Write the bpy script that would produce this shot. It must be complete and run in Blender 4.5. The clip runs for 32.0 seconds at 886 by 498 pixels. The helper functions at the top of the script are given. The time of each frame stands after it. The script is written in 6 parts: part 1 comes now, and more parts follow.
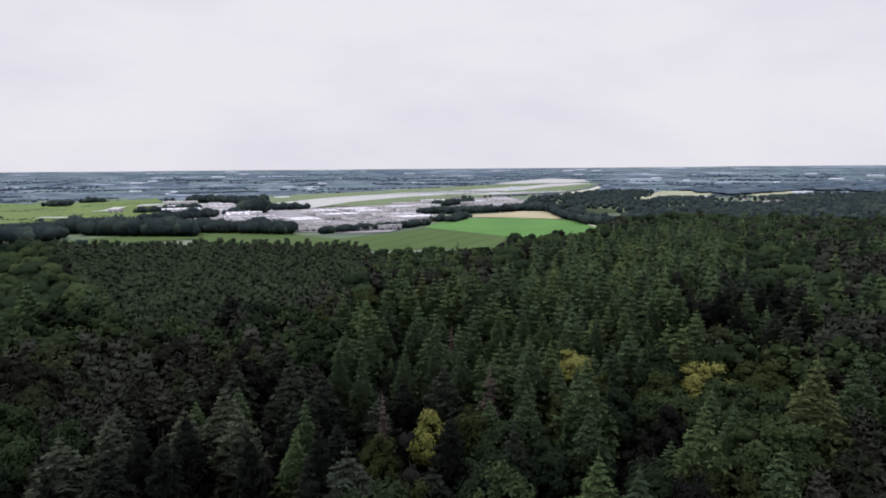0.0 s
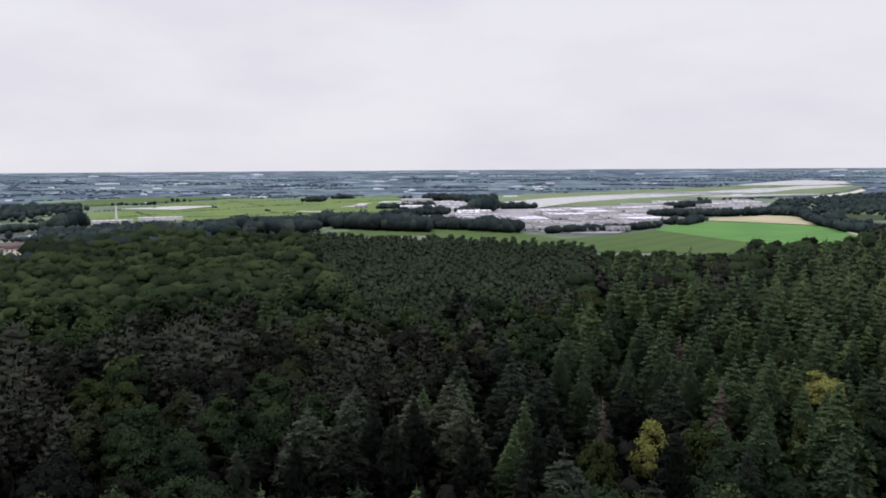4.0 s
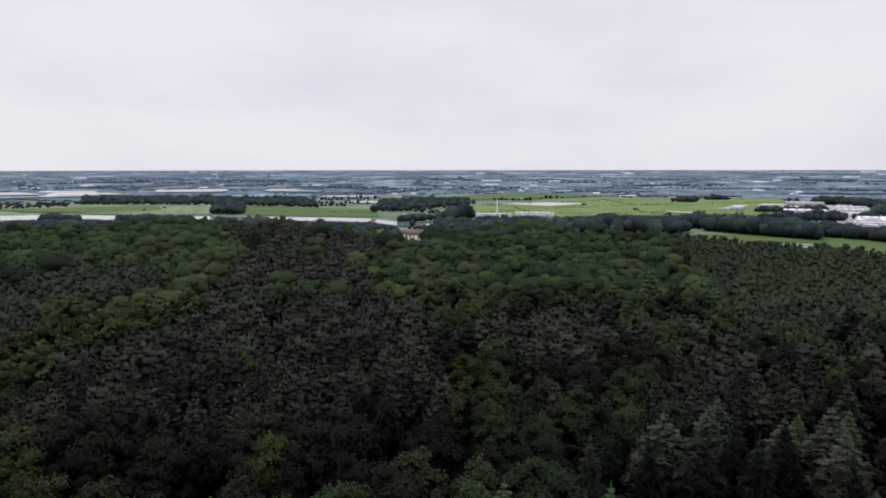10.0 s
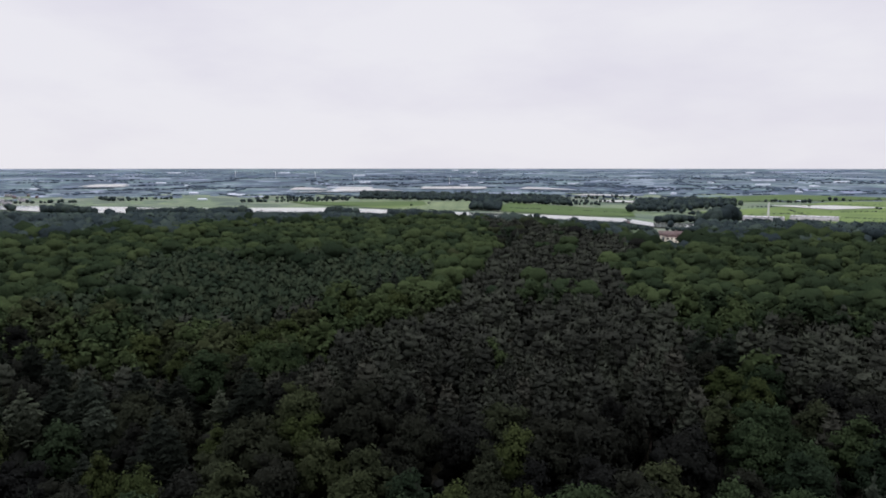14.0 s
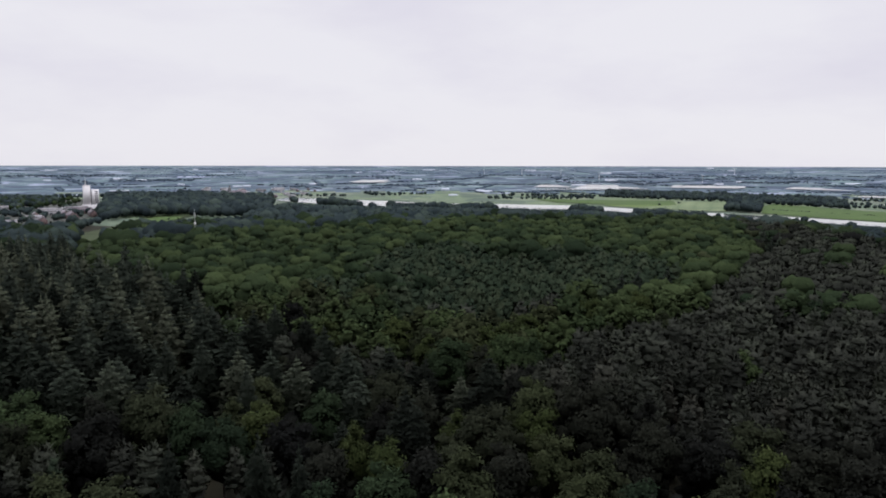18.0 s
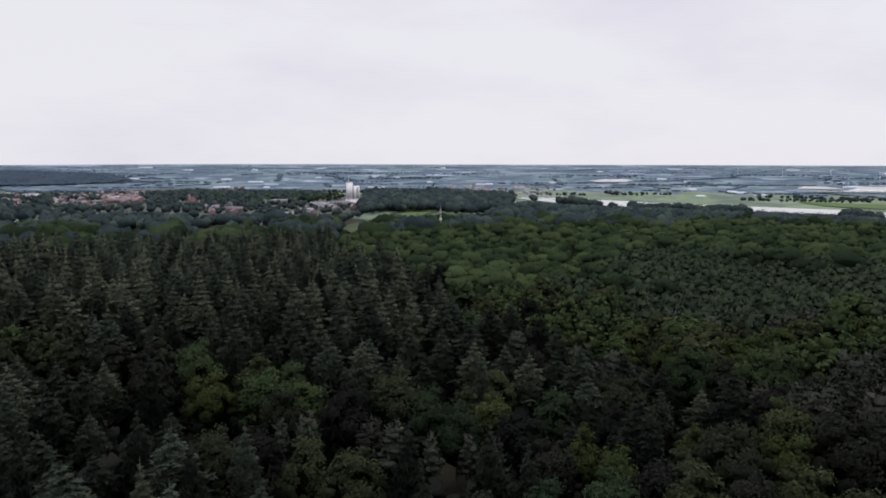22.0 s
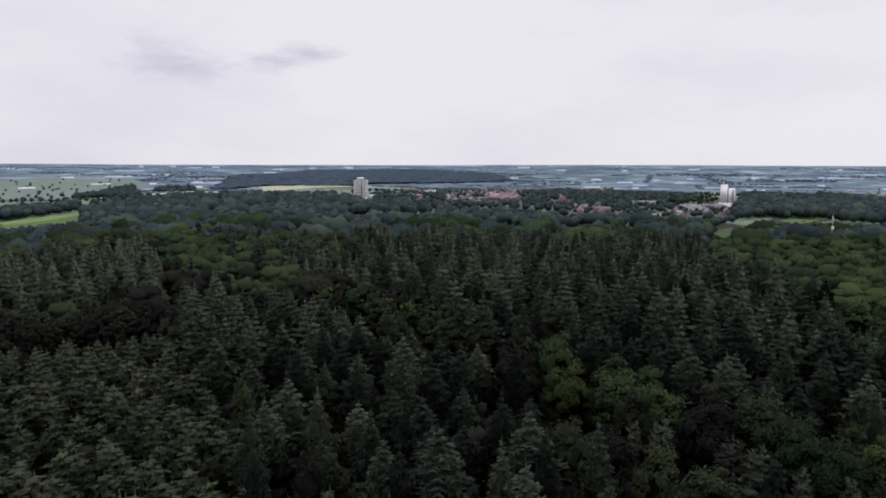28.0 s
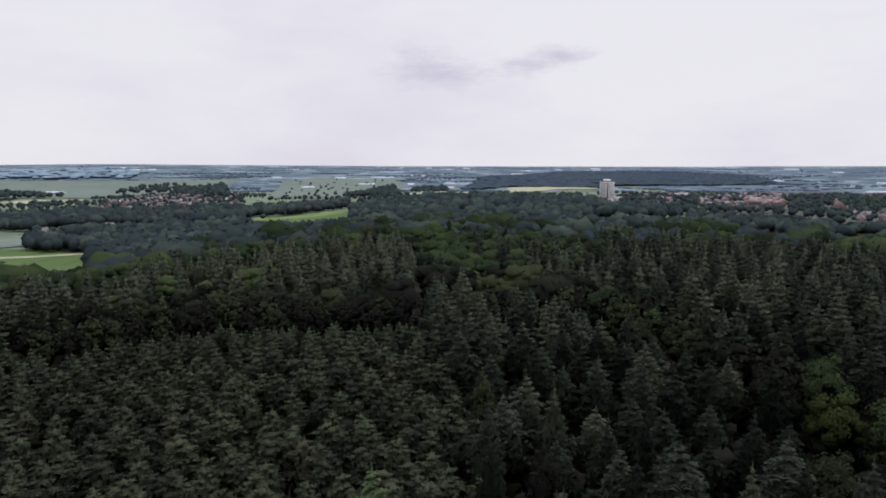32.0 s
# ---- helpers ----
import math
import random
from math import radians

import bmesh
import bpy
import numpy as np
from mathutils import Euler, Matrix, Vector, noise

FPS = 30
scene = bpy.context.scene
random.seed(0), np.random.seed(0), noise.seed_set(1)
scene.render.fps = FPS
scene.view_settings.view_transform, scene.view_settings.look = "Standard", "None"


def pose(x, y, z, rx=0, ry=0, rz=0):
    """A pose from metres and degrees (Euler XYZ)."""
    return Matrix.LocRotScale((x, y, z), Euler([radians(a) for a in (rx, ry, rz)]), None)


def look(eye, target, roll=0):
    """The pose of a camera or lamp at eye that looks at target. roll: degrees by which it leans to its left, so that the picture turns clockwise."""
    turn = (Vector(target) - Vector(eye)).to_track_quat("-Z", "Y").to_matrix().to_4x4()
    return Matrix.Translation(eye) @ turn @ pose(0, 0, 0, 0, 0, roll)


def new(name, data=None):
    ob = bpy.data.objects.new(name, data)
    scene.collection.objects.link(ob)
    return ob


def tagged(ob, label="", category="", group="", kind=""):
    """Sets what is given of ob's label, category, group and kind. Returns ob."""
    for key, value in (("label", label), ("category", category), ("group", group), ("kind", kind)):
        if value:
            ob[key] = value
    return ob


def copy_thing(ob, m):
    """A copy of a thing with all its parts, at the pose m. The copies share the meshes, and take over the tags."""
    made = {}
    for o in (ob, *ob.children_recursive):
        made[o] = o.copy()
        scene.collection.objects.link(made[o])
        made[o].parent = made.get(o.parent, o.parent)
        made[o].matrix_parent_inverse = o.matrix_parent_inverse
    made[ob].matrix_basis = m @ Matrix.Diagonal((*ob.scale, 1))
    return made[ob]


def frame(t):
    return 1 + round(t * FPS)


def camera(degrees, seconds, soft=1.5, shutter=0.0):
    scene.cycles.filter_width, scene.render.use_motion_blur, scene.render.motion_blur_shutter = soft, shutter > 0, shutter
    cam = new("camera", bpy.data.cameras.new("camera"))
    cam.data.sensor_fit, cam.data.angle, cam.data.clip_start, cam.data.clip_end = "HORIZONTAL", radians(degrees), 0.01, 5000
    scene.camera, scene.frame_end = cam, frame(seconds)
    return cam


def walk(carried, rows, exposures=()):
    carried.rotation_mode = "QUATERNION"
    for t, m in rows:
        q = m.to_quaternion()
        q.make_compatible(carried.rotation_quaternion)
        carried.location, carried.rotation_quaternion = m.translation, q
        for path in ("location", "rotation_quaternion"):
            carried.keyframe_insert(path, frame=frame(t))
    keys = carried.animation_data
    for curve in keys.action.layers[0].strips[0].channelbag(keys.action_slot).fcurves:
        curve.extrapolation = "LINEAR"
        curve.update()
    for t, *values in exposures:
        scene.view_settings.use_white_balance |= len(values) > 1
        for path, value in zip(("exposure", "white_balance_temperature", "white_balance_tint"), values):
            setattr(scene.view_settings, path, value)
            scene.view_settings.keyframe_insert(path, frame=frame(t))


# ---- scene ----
# ---- camera: a drone that turns on the spot above the wood ----
cam = camera(64.12, 32.0, 1.85)
EYE = (0.0, 0.0, 62.0)
PATH = [
    (0.0, 0.00, -6.62, 0.44),
    (0.5, 2.25, -6.61, 0.48),
    (1.0, 4.51, -6.58, 0.45),
    (1.5, 6.72, -6.56, 0.44),
    (2.0, 9.00, -6.55, 0.45),
    (2.5, 11.30, -6.53, 0.41),
    (4.5, 20.55, -6.49, 0.33),
    (5.0, 22.86, -6.47, 0.30),
    (5.5, 25.19, -6.46, 0.29),
    (6.0, 27.53, -6.46, 0.26),
    (6.5, 29.90, -6.47, 0.25),
    (7.0, 32.31, -6.47, 0.20),
    (7.5, 34.78, -6.49, 0.15),
    (8.0, 37.31, -6.49, 0.12),
    (8.5, 39.84, -6.51, 0.12),
    (9.0, 42.38, -6.51, 0.10),
    (9.5, 44.91, -6.49, 0.08),
    (10.0, 47.44, -6.51, 0.05),
    (10.5, 49.98, -6.52, 0.09),
    (11.0, 52.51, -6.55, 0.08),
    (11.5, 55.08, -6.56, 0.07),
    (12.0, 57.61, -6.57, 0.03),
    (12.5, 60.15, -6.58, -0.00),
    (13.0, 62.70, -6.58, -0.01),
    (13.5, 65.26, -6.60, -0.03),
    (14.0, 67.80, -6.63, -0.01),
    (14.5, 70.38, -6.65, -0.00),
    (16.5, 80.85, -6.76, -0.08),
    (17.0, 83.50, -6.78, -0.11),
    (17.5, 85.88, -6.81, -0.09),
    (18.0, 87.37, -6.84, -0.10),
    (18.5, 89.16, -6.85, -0.15),
    (19.0, 91.64, -6.87, -0.20),
    (19.5, 94.12, -6.89, -0.17),
    (20.0, 96.62, -6.91, -0.13),
    (20.5, 99.13, -6.93, -0.12),
    (21.0, 101.62, -6.94, -0.11),
    (21.5, 104.10, -6.94, -0.16),
    (22.0, 106.55, -6.96, -0.13),
    (22.5, 109.01, -6.96, -0.16),
    (23.0, 111.40, -6.96, -0.17),
    (23.5, 113.80, -6.96, -0.19),
    (24.0, 116.20, -6.95, -0.18),
    (24.5, 118.61, -6.94, -0.22),
    (25.0, 121.03, -6.96, -0.19),
    (25.5, 123.46, -6.95, -0.21),
    (27.5, 133.24, -6.97, -0.22),
    (28.0, 135.68, -6.98, -0.21),
    (28.5, 138.15, -6.97, -0.21),
    (29.0, 140.61, -6.98, -0.19),
    (29.5, 143.07, -6.95, -0.17),
    (30.0, 145.52, -6.94, -0.12),
    (30.5, 147.97, -6.93, -0.11),
    (31.0, 150.40, -6.92, -0.11),
    (31.5, 152.87, -6.92, -0.11),
    (32.0, 155.31, -6.91, -0.09),
]
walk(cam, [(t, pose(*EYE, 90 + pitch, roll, yaw)) for t, yaw, pitch, roll in PATH])

# ---- sky and sun: a bright, closed cloud deck ----
world = bpy.data.worlds.new("overcast_sky")
scene.world = world
world.use_nodes = True
wt = world.node_tree
wt.nodes.clear()


def wnode(kind, **values):
    n = wt.nodes.new(kind)
    for k, v in values.items():
        n.inputs[k].default_value = v
    return n


SUN_UP, SUN_TURN = radians(60), radians(-80)
sky = wt.nodes.new("ShaderNodeTexSky")
sky.sky_type, sky.sun_disc, sky.sun_elevation, sky.sun_rotation = "NISHITA", False, SUN_UP, SUN_TURN
blue = wnode("ShaderNodeBackground", Strength=0.06)
wt.links.new(sky.outputs[0], blue.inputs["Color"])
coord = wt.nodes.new("ShaderNodeTexCoord")
stretch = wnode("ShaderNodeMapping", Scale=(1.0, 1.0, 3.2))
wt.links.new(coord.outputs["Generated"], stretch.inputs["Vector"])
billow = wnode("ShaderNodeTexNoise", Scale=2.2, Detail=5.0, Roughness=0.55)
wt.links.new(stretch.outputs[0], billow.inputs["Vector"])
deck = wt.nodes.new("ShaderNodeValToRGB")
deck.color_ramp.elements[0].position, deck.color_ramp.elements[0].color = 0.28, (0.722, 0.70, 0.80, 1)
deck.color_ramp.elements[1].position, deck.color_ramp.elements[1].color = 0.56, (0.827, 0.815, 0.873, 1)
wt.links.new(billow.outputs["Fac"], deck.inputs["Fac"])
# an overcast deck is brightest overhead
rise = wt.nodes.new("ShaderNodeSeparateXYZ")
wt.links.new(coord.outputs["Generated"], rise.inputs[0])
lift = wt.nodes.new("ShaderNodeMapRange")
lift.interpolation_type = "SMOOTHSTEP"
for k, v in (("From Min", 0.24), ("From Max", 1.0), ("To Min", 1.03), ("To Max", 5.2)):
    lift.inputs[k].default_value = v
wt.links.new(rise.outputs["Z"], lift.inputs["Value"])
colour = deck.outputs[0]


def wisp(colour, bearing_deg, up_deg, wide, flat):
    """A darker lilac shred of cloud."""
    b, e = radians(bearing_deg), radians(up_deg)
    shift = wnode("ShaderNodeVectorMath")
    shift.operation = "SUBTRACT"
    shift.inputs[1].default_value = (-math.sin(b) * math.cos(e), math.cos(b) * math.cos(e), math.sin(e))
    wt.links.new(coord.outputs["Generated"], shift.inputs[0])
    sq = wnode("ShaderNodeMapping", Scale=(1 / wide, 1 / wide, 1 / flat))
    wt.links.new(shift.outputs[0], sq.inputs["Vector"])
    far = wnode("ShaderNodeVectorMath")
    far.operation = "LENGTH"
    wt.links.new(sq.outputs[0], far.inputs[0])
    rag = wnode("ShaderNodeTexNoise", Scale=14.0, Detail=7.0, Roughness=0.62)
    wt.links.new(stretch.outputs[0], rag.inputs["Vector"])
    add = wt.nodes.new("ShaderNodeMath")
    add.operation = "MULTIPLY_ADD"
    wt.links.new(rag.outputs["Fac"], add.inputs[0])
    add.inputs[1].default_value = 2.6
    wt.links.new(far.outputs["Value"], add.inputs[2])
    mask = wt.nodes.new("ShaderNodeMapRange")
    mask.interpolation_type = "SMOOTHSTEP"
    for k, v in (("From Min", 1.0), ("From Max", 2.5), ("To Min", 1.0), ("To Max", 0.0)):
        mask.inputs[k].default_value = v
    wt.links.new(add.outputs[0], mask.inputs["Value"])
    mix = wt.nodes.new("ShaderNodeMix")
    mix.data_type = "RGBA"
    wt.links.new(mask.outputs[0], mix.inputs[0])
    wt.links.new(colour, mix.inputs[6])
    mix.inputs[7].default_value = (0.61, 0.585, 0.705, 1)
    return mix.outputs[2]


for wb in ((155.8, 7.0, 0.085, 0.022), (148.6, 7.7, 0.075, 0.018), (146.4, 8.3, 0.05, 0.013), (157.2, 8.2, 0.055, 0.018)):
    colour = wisp(colour, *wb)
cloud = wt.nodes.new("ShaderNodeBackground")
wt.links.new(colour, cloud.inputs["Color"])
wt.links.new(lift.outputs[0], cloud.inputs["Strength"])
both = wnode("ShaderNodeMixShader", Fac=0.94)
wt.links.new(blue.outputs[0], both.inputs[1])
wt.links.new(cloud.outputs[0], both.inputs[2])
wout = wt.nodes.new("ShaderNodeOutputWorld")
wt.links.new(both.outputs[0], wout.inputs["Surface"])

sun = new("sun", bpy.data.lights.new("sun", "SUN"))
sun.data.energy, sun.data.angle, sun.data.color = 1.5, radians(14), (1.0, 0.97, 0.92)
sun.matrix_world = look((-985, 174, 1732), (0, 0, 0))

# ---- lie of the land ----
# forest edge: bearing in degrees to the left of the start, metres from the drone
EDGE = [(-90, 500), (-45, 700), (-14, 640), (-12.5, 500), (-9, 465), (0, 450), (7, 436), (12, 460), (20, 484), (24, 500), (29, 520), (36, 500), (43, 480), (47, 450),
        (50.5, 425), (53.5, 460), (57, 520), (62, 590), (69, 660), (74, 610), (87, 570), (96, 510), (107, 490), (113, 440), (120, 450),
        (134, 430), (146, 455), (155, 480), (160, 470), (168, 400), (176, 355), (182, 322), (187, 305), (200, 300), (270, 500)]
# level of the low country beyond the edge
LOW = [(-90, -20), (-30, -20), (-14, -24), (-5, -35), (90, -35), (105, -20), (114, -8), (146, -8), (158, -18), (168, -28), (200, -30), (270, -20)]


def bearing(x, y):
    a = np.degrees(np.arctan2(-np.asarray(x, float), np.asarray(y, float)))
    return np.where(a < -90, a + 360, a)


def edge(x, y):
    return np.interp(bearing(x, y), *zip(*EDGE))


def ease(v):
    v = np.clip(v, 0, 1)
    return v * v * (3 - 2 * v)


def zg(x, y):
    """Height of the ground."""
    x, y = np.asarray(x, float), np.asarray(y, float)
    r, b = np.hypot(x, y), bearing(x, y)
    rf = np.interp(b, *zip(*EDGE))
    low = np.interp(b, *zip(*LOW))
    z = low * ease((r - rf + 5) / 420) + 0.8 * np.sin(x / 61) * np.sin(y / 47) * ease((700 - r) / 200)
    # town side falls on towards the river plain
    z = z + (-35 - z) * ease((r - 1500) / 900)
    rim = 49 - 8 * ease((b - 122) / 20) + 9 * ease((b - 160) / 12) + 3 * ease((-17 - b) / 8) + 3 * np.sin(b / 3.1) * ease((b - 158) / 10)
    far = np.clip((r - 2900) / 2000, 0, 1)
    z = z + (rim - z) * far
    # wooded hill behind the town
    z = z + 24 * np.exp(-((b - 146) / 12) ** 2 - ((r - 3000) / 520) ** 2)
    return z


# ---- materials ----
def material(name, rough=0.8, metal=0.0, spec=0.3):
    m = bpy.data.materials.new(name)
    m.use_nodes = True
    b = m.node_tree.nodes["Principled BSDF"]
    b.inputs["Roughness"].default_value, b.inputs["Metallic"].default_value = rough, metal
    b.inputs["Specular IOR Level"].default_value = spec
    return m, m.node_tree, b


def ramp(nt, fac, stops):
    n = nt.nodes.new("ShaderNodeValToRGB")
    e = n.color_ramp.elements
    while len(e) < len(stops):
        e.new(0.5)
    for i, (p, c) in enumerate(stops):
        e[i].position, e[i].color = p, (*c, 1)
    nt.links.new(fac, n.inputs["Fac"])
    return n.outputs["Color"]


def mathn(nt, op, a, b):
    n = nt.nodes.new("ShaderNodeMath")
    n.operation = op
    for i, v in enumerate((a, b)):
        if isinstance(v, (int, float)):
            n.inputs[i].default_value = v
        else:
            nt.links.new(v, n.inputs[i])
    return n.outputs[0]


def mixn(nt, fac, a, b, kind="MIX"):
    n = nt.nodes.new("ShaderNodeMix")
    n.data_type, n.blend_type = "RGBA", kind
    for s, v in ((n.inputs[0], fac), (n.inputs[6], a), (n.inputs[7], b)):
        if isinstance(v, (int, float)):
            s.default_value = v
        elif isinstance(v, tuple):
            s.default_value = (*v, 1)
        else:
            nt.links.new(v, s)
    return n.outputs[2]


def noisen(nt, scale, detail=3.0, stretch=None):
    c = nt.nodes.new("ShaderNodeTexCoord")
    n = nt.nodes.new("ShaderNodeTexNoise")
    n.inputs["Scale"].default_value, n.inputs["Detail"].default_value = scale, detail
    src = c.outputs["Object"]
    if stretch:
        mp = nt.nodes.new("ShaderNodeMapping")
        mp.inputs["Scale"].default_value = stretch
        nt.links.new(src, mp.inputs["Vector"])
        src = mp.outputs[0]
    nt.links.new(src, n.inputs["Vector"])
    return n.outputs["Fac"]


def leafy(name, stops, joined=False, gloss=0.55):
    """Foliage: tone by tree (object or the tree's own value in a joined stand), then by leaf."""
    m, nt, b = material(name, gloss, 0, 0.0)
    if joined:
        a = nt.nodes.new("ShaderNodeAttribute")
        a.attribute_name = "tree"
        tree = a.outputs["Fac"]
    else:
        tree = nt.nodes.new("ShaderNodeObjectInfo").outputs["Random"]
    leaf = nt.nodes.new("ShaderNodeNewGeometry").outputs["Random Per Island"]
    col = ramp(nt, tree, stops)
    col = mixn(nt, 1.0, col, mixn(nt, leaf, (0.85, 0.86, 0.83), (1.15, 1.14, 1.09)), "MULTIPLY")
    grain = noisen(nt, 1.6, 4)
    col = mixn(nt, 1.0, col, ramp(nt, grain, [(0.36, (0.84, 0.85, 0.86)), (0.50, (1.0, 1.0, 1.0)), (0.66, (1.14, 1.13, 1.10))]), "MULTIPLY")
    bp = nt.nodes.new("ShaderNodeBump")
    bp.inputs["Strength"].default_value, bp.inputs["Distance"].default_value = 0.7, 0.5
    nt.links.new(grain, bp.inputs["Height"])
    nt.links.new(bp.outputs[0], b.inputs["Normal"])
    # marked insides of a crown are multiplied darker: shade painted into the leaf colour
    inner_shade = nt.nodes.new("ShaderNodeAttribute")
    inner_shade.attribute_name = "inner_shade"
    col = mixn(nt, inner_shade.outputs["Fac"], col, mixn(nt, 1.0, col, (0.16, 0.15, 0.14), "MULTIPLY"))
    nt.links.new(col, b.inputs["Base Color"])
    tr = nt.nodes.new("ShaderNodeBsdfTranslucent")
    nt.links.new(col, tr.inputs["Color"])
    mx = nt.nodes.new("ShaderNodeMixShader")
    mx.inputs[0].default_value = 0.03
    nt.links.new(b.outputs[0], mx.inputs[1])
    nt.links.new(tr.outputs[0], mx.inputs[2])
    nt.links.new(mx.outputs[0], nt.nodes["Material Output"].inputs["Surface"])
    return m


TONES = {
    "spruce": [(0.0, (0.0214, 0.0308, 0.0197)), (0.45, (0.0322, 0.0472, 0.0254)), (0.85, (0.0365, 0.0529, 0.0245)), (1.0, (0.0463, 0.0564, 0.0264))],
    "fir": [(0.0, (0.0080, 0.0096, 0.0081)), (0.45, (0.0128, 0.0162, 0.0132)), (0.85, (0.0238, 0.0296, 0.0232)), (1.0, (0.0350, 0.0400, 0.0290))],
    "sapling": [(0.0, (0.0150, 0.0177, 0.0136)), (0.4, (0.0214, 0.0255, 0.0177)), (0.8, (0.0263, 0.0330, 0.0209)), (1.0, (0.0291, 0.0299, 0.0218))],
    "pine": [(0.0, (0.0115, 0.0126, 0.0111)), (0.4, (0.0167, 0.0184, 0.0158)), (0.8, (0.0204, 0.0234, 0.0186)), (1.0, (0.0225, 0.0226, 0.0196))],
    "dark": [(0.0, (0.0090, 0.0135, 0.0095)), (0.5, (0.0133, 0.0186, 0.0123)), (1.0, (0.0176, 0.0228, 0.0147))],
    "broad": [(0.0, (0.0074, 0.0116, 0.0076)), (0.5, (0.0117, 0.0178, 0.0100)), (0.85, (0.0170, 0.0249, 0.0124)), (1.0, (0.0210, 0.0296, 0.0140))],
    "beech": [(0.0, (0.0054, 0.0058, 0.0059)), (0.5, (0.0083, 0.0092, 0.0075)), (0.85, (0.0147, 0.0182, 0.0105)), (1.0, (0.0180, 0.0220, 0.0118))],
    "dead": [(0.0, (0.0420, 0.0336, 0.0302)), (1.0, (0.0588, 0.0479, 0.0437))],
    "yellow": [(0.0, (0.0733, 0.0772, 0.0244)), (1.0, (0.0891, 0.0911, 0.0288))],
    "fresh": [(0.0, (0.0156, 0.0210, 0.0090)), (1.0, (0.0201, 0.0259, 0.0109))],
    # belt to skyline: haze put into the leaf colour, bluer and paler further out
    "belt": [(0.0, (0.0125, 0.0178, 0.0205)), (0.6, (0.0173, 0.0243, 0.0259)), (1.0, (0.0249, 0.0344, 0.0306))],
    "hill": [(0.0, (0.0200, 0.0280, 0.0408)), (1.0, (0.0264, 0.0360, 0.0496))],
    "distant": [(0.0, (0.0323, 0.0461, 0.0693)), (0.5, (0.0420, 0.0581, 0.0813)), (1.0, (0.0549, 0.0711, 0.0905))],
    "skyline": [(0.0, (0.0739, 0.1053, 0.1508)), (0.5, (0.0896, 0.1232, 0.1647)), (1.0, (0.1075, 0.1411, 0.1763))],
}
LEAF = {k: leafy(k + "_foliage", v) for k, v in TONES.items()}
STAND = {k: leafy(k + "_stand_foliage", v, True) for k, v in TONES.items()}


def plain(name, c1, c2, scale=0.6, rough=0.8, metal=0.0, spec=0.3, by_object=0.0, stretch=None, bump=0.0):
    m, nt, b = material(name, rough, metal, spec)
    n = noisen(nt, scale, 4.0, stretch)
    col = ramp(nt, n, [(0.3, c1), (0.7, c2)])
    if by_object:
        rnd = nt.nodes.new("ShaderNodeObjectInfo").outputs["Random"]
        f = mathn(nt, "ADD", mathn(nt, "MULTIPLY", rnd, by_object), 1 - by_object / 2)
        g = nt.nodes.new("ShaderNodeCombineColor")
        for i in range(3):
            nt.links.new(f, g.inputs[i])
        col = mixn(nt, 1.0, col, g.outputs[0], "MULTIPLY")
    nt.links.new(col, b.inputs["Base Color"])
    if bump:
        bp = nt.nodes.new("ShaderNodeBump")
        bp.inputs["Strength"].default_value, bp.inputs["Distance"].default_value = bump, 0.2
        nt.links.new(n, bp.inputs["Height"])
        nt.links.new(bp.outputs[0], b.inputs["Normal"])
    return m


BARK = plain("bark", (0.022, 0.018, 0.015), (0.055, 0.044, 0.036), 3.0, 0.9, stretch=(1, 1, 0.2), bump=0.6)
ROOF_WHITE = plain("pale_sheet_roof", (0.2402, 0.2354, 0.2780), (0.4228, 0.4132, 0.4811), 0.08, 0.6, by_object=1.1)
ROOF_GREY = plain("grey_felt_roof", (0.0600, 0.0588, 0.0673), (0.1200, 0.1170, 0.1353), 0.1, 0.8, by_object=0.6)
WALL_PALE = plain("pale_cladding", (0.2240, 0.2200, 0.2280), (0.3360, 0.3280, 0.3360), 0.3, 0.6, by_object=0.5)
WALL_DARK = plain("grey_cladding", (0.1040, 0.1040, 0.1120), (0.2400, 0.2320, 0.2400), 0.3, 0.6, by_object=0.6)
WHITE = plain("white_render", (0.4211, 0.4152, 0.4211), (0.4913, 0.4854, 0.4913), 0.2, 0.7)
CONCRETE = plain("grey_concrete", (0.36, 0.35, 0.36), (0.50, 0.49, 0.5), 0.3, 0.8)
BRICK = plain("red_brown_brick", (0.0600, 0.0408, 0.0396), (0.0960, 0.0630, 0.0607), 0.5, 0.85, by_object=0.5)
TILE_RED = plain("red_roof_tiles", (0.0527, 0.0288, 0.0317), (0.0806, 0.0444, 0.0475), 0.5, 0.75, by_object=0.6)
TILE_BROWN = plain("brown_roof_tiles", (0.0434, 0.0360, 0.0439), (0.0744, 0.0608, 0.0727), 0.5, 0.75, by_object=0.6)
GLASS_DARK = plain("dark_window_glass", (0.03, 0.035, 0.04), (0.06, 0.065, 0.075), 0.5, 0.1, spec=0.6)
STEEL = plain("galvanised_steel", (0.2520, 0.2580, 0.2640), (0.3480, 0.3540, 0.3600), 1.0, 0.45, 0.6)
ASPHALT = plain("pale_worn_asphalt", (0.0792, 0.0779, 0.0886), (0.1716, 0.1650, 0.1852), 0.03, 0.9)

WATER, wnt, wb = material("river_water", 0.06, 0, 0.5)
wb.inputs["Base Color"].default_value = (0.10, 0.11, 0.105, 1)
wbp = wnt.nodes.new("ShaderNodeBump")
wbp.inputs["Strength"].default_value, wbp.inputs["Distance"].default_value = 0.08, 0.3
wnt.links.new(noisen(wnt, 0.12, 3.0), wbp.inputs["Height"])
wnt.links.new(wbp.outputs[0], wb.inputs["Normal"])


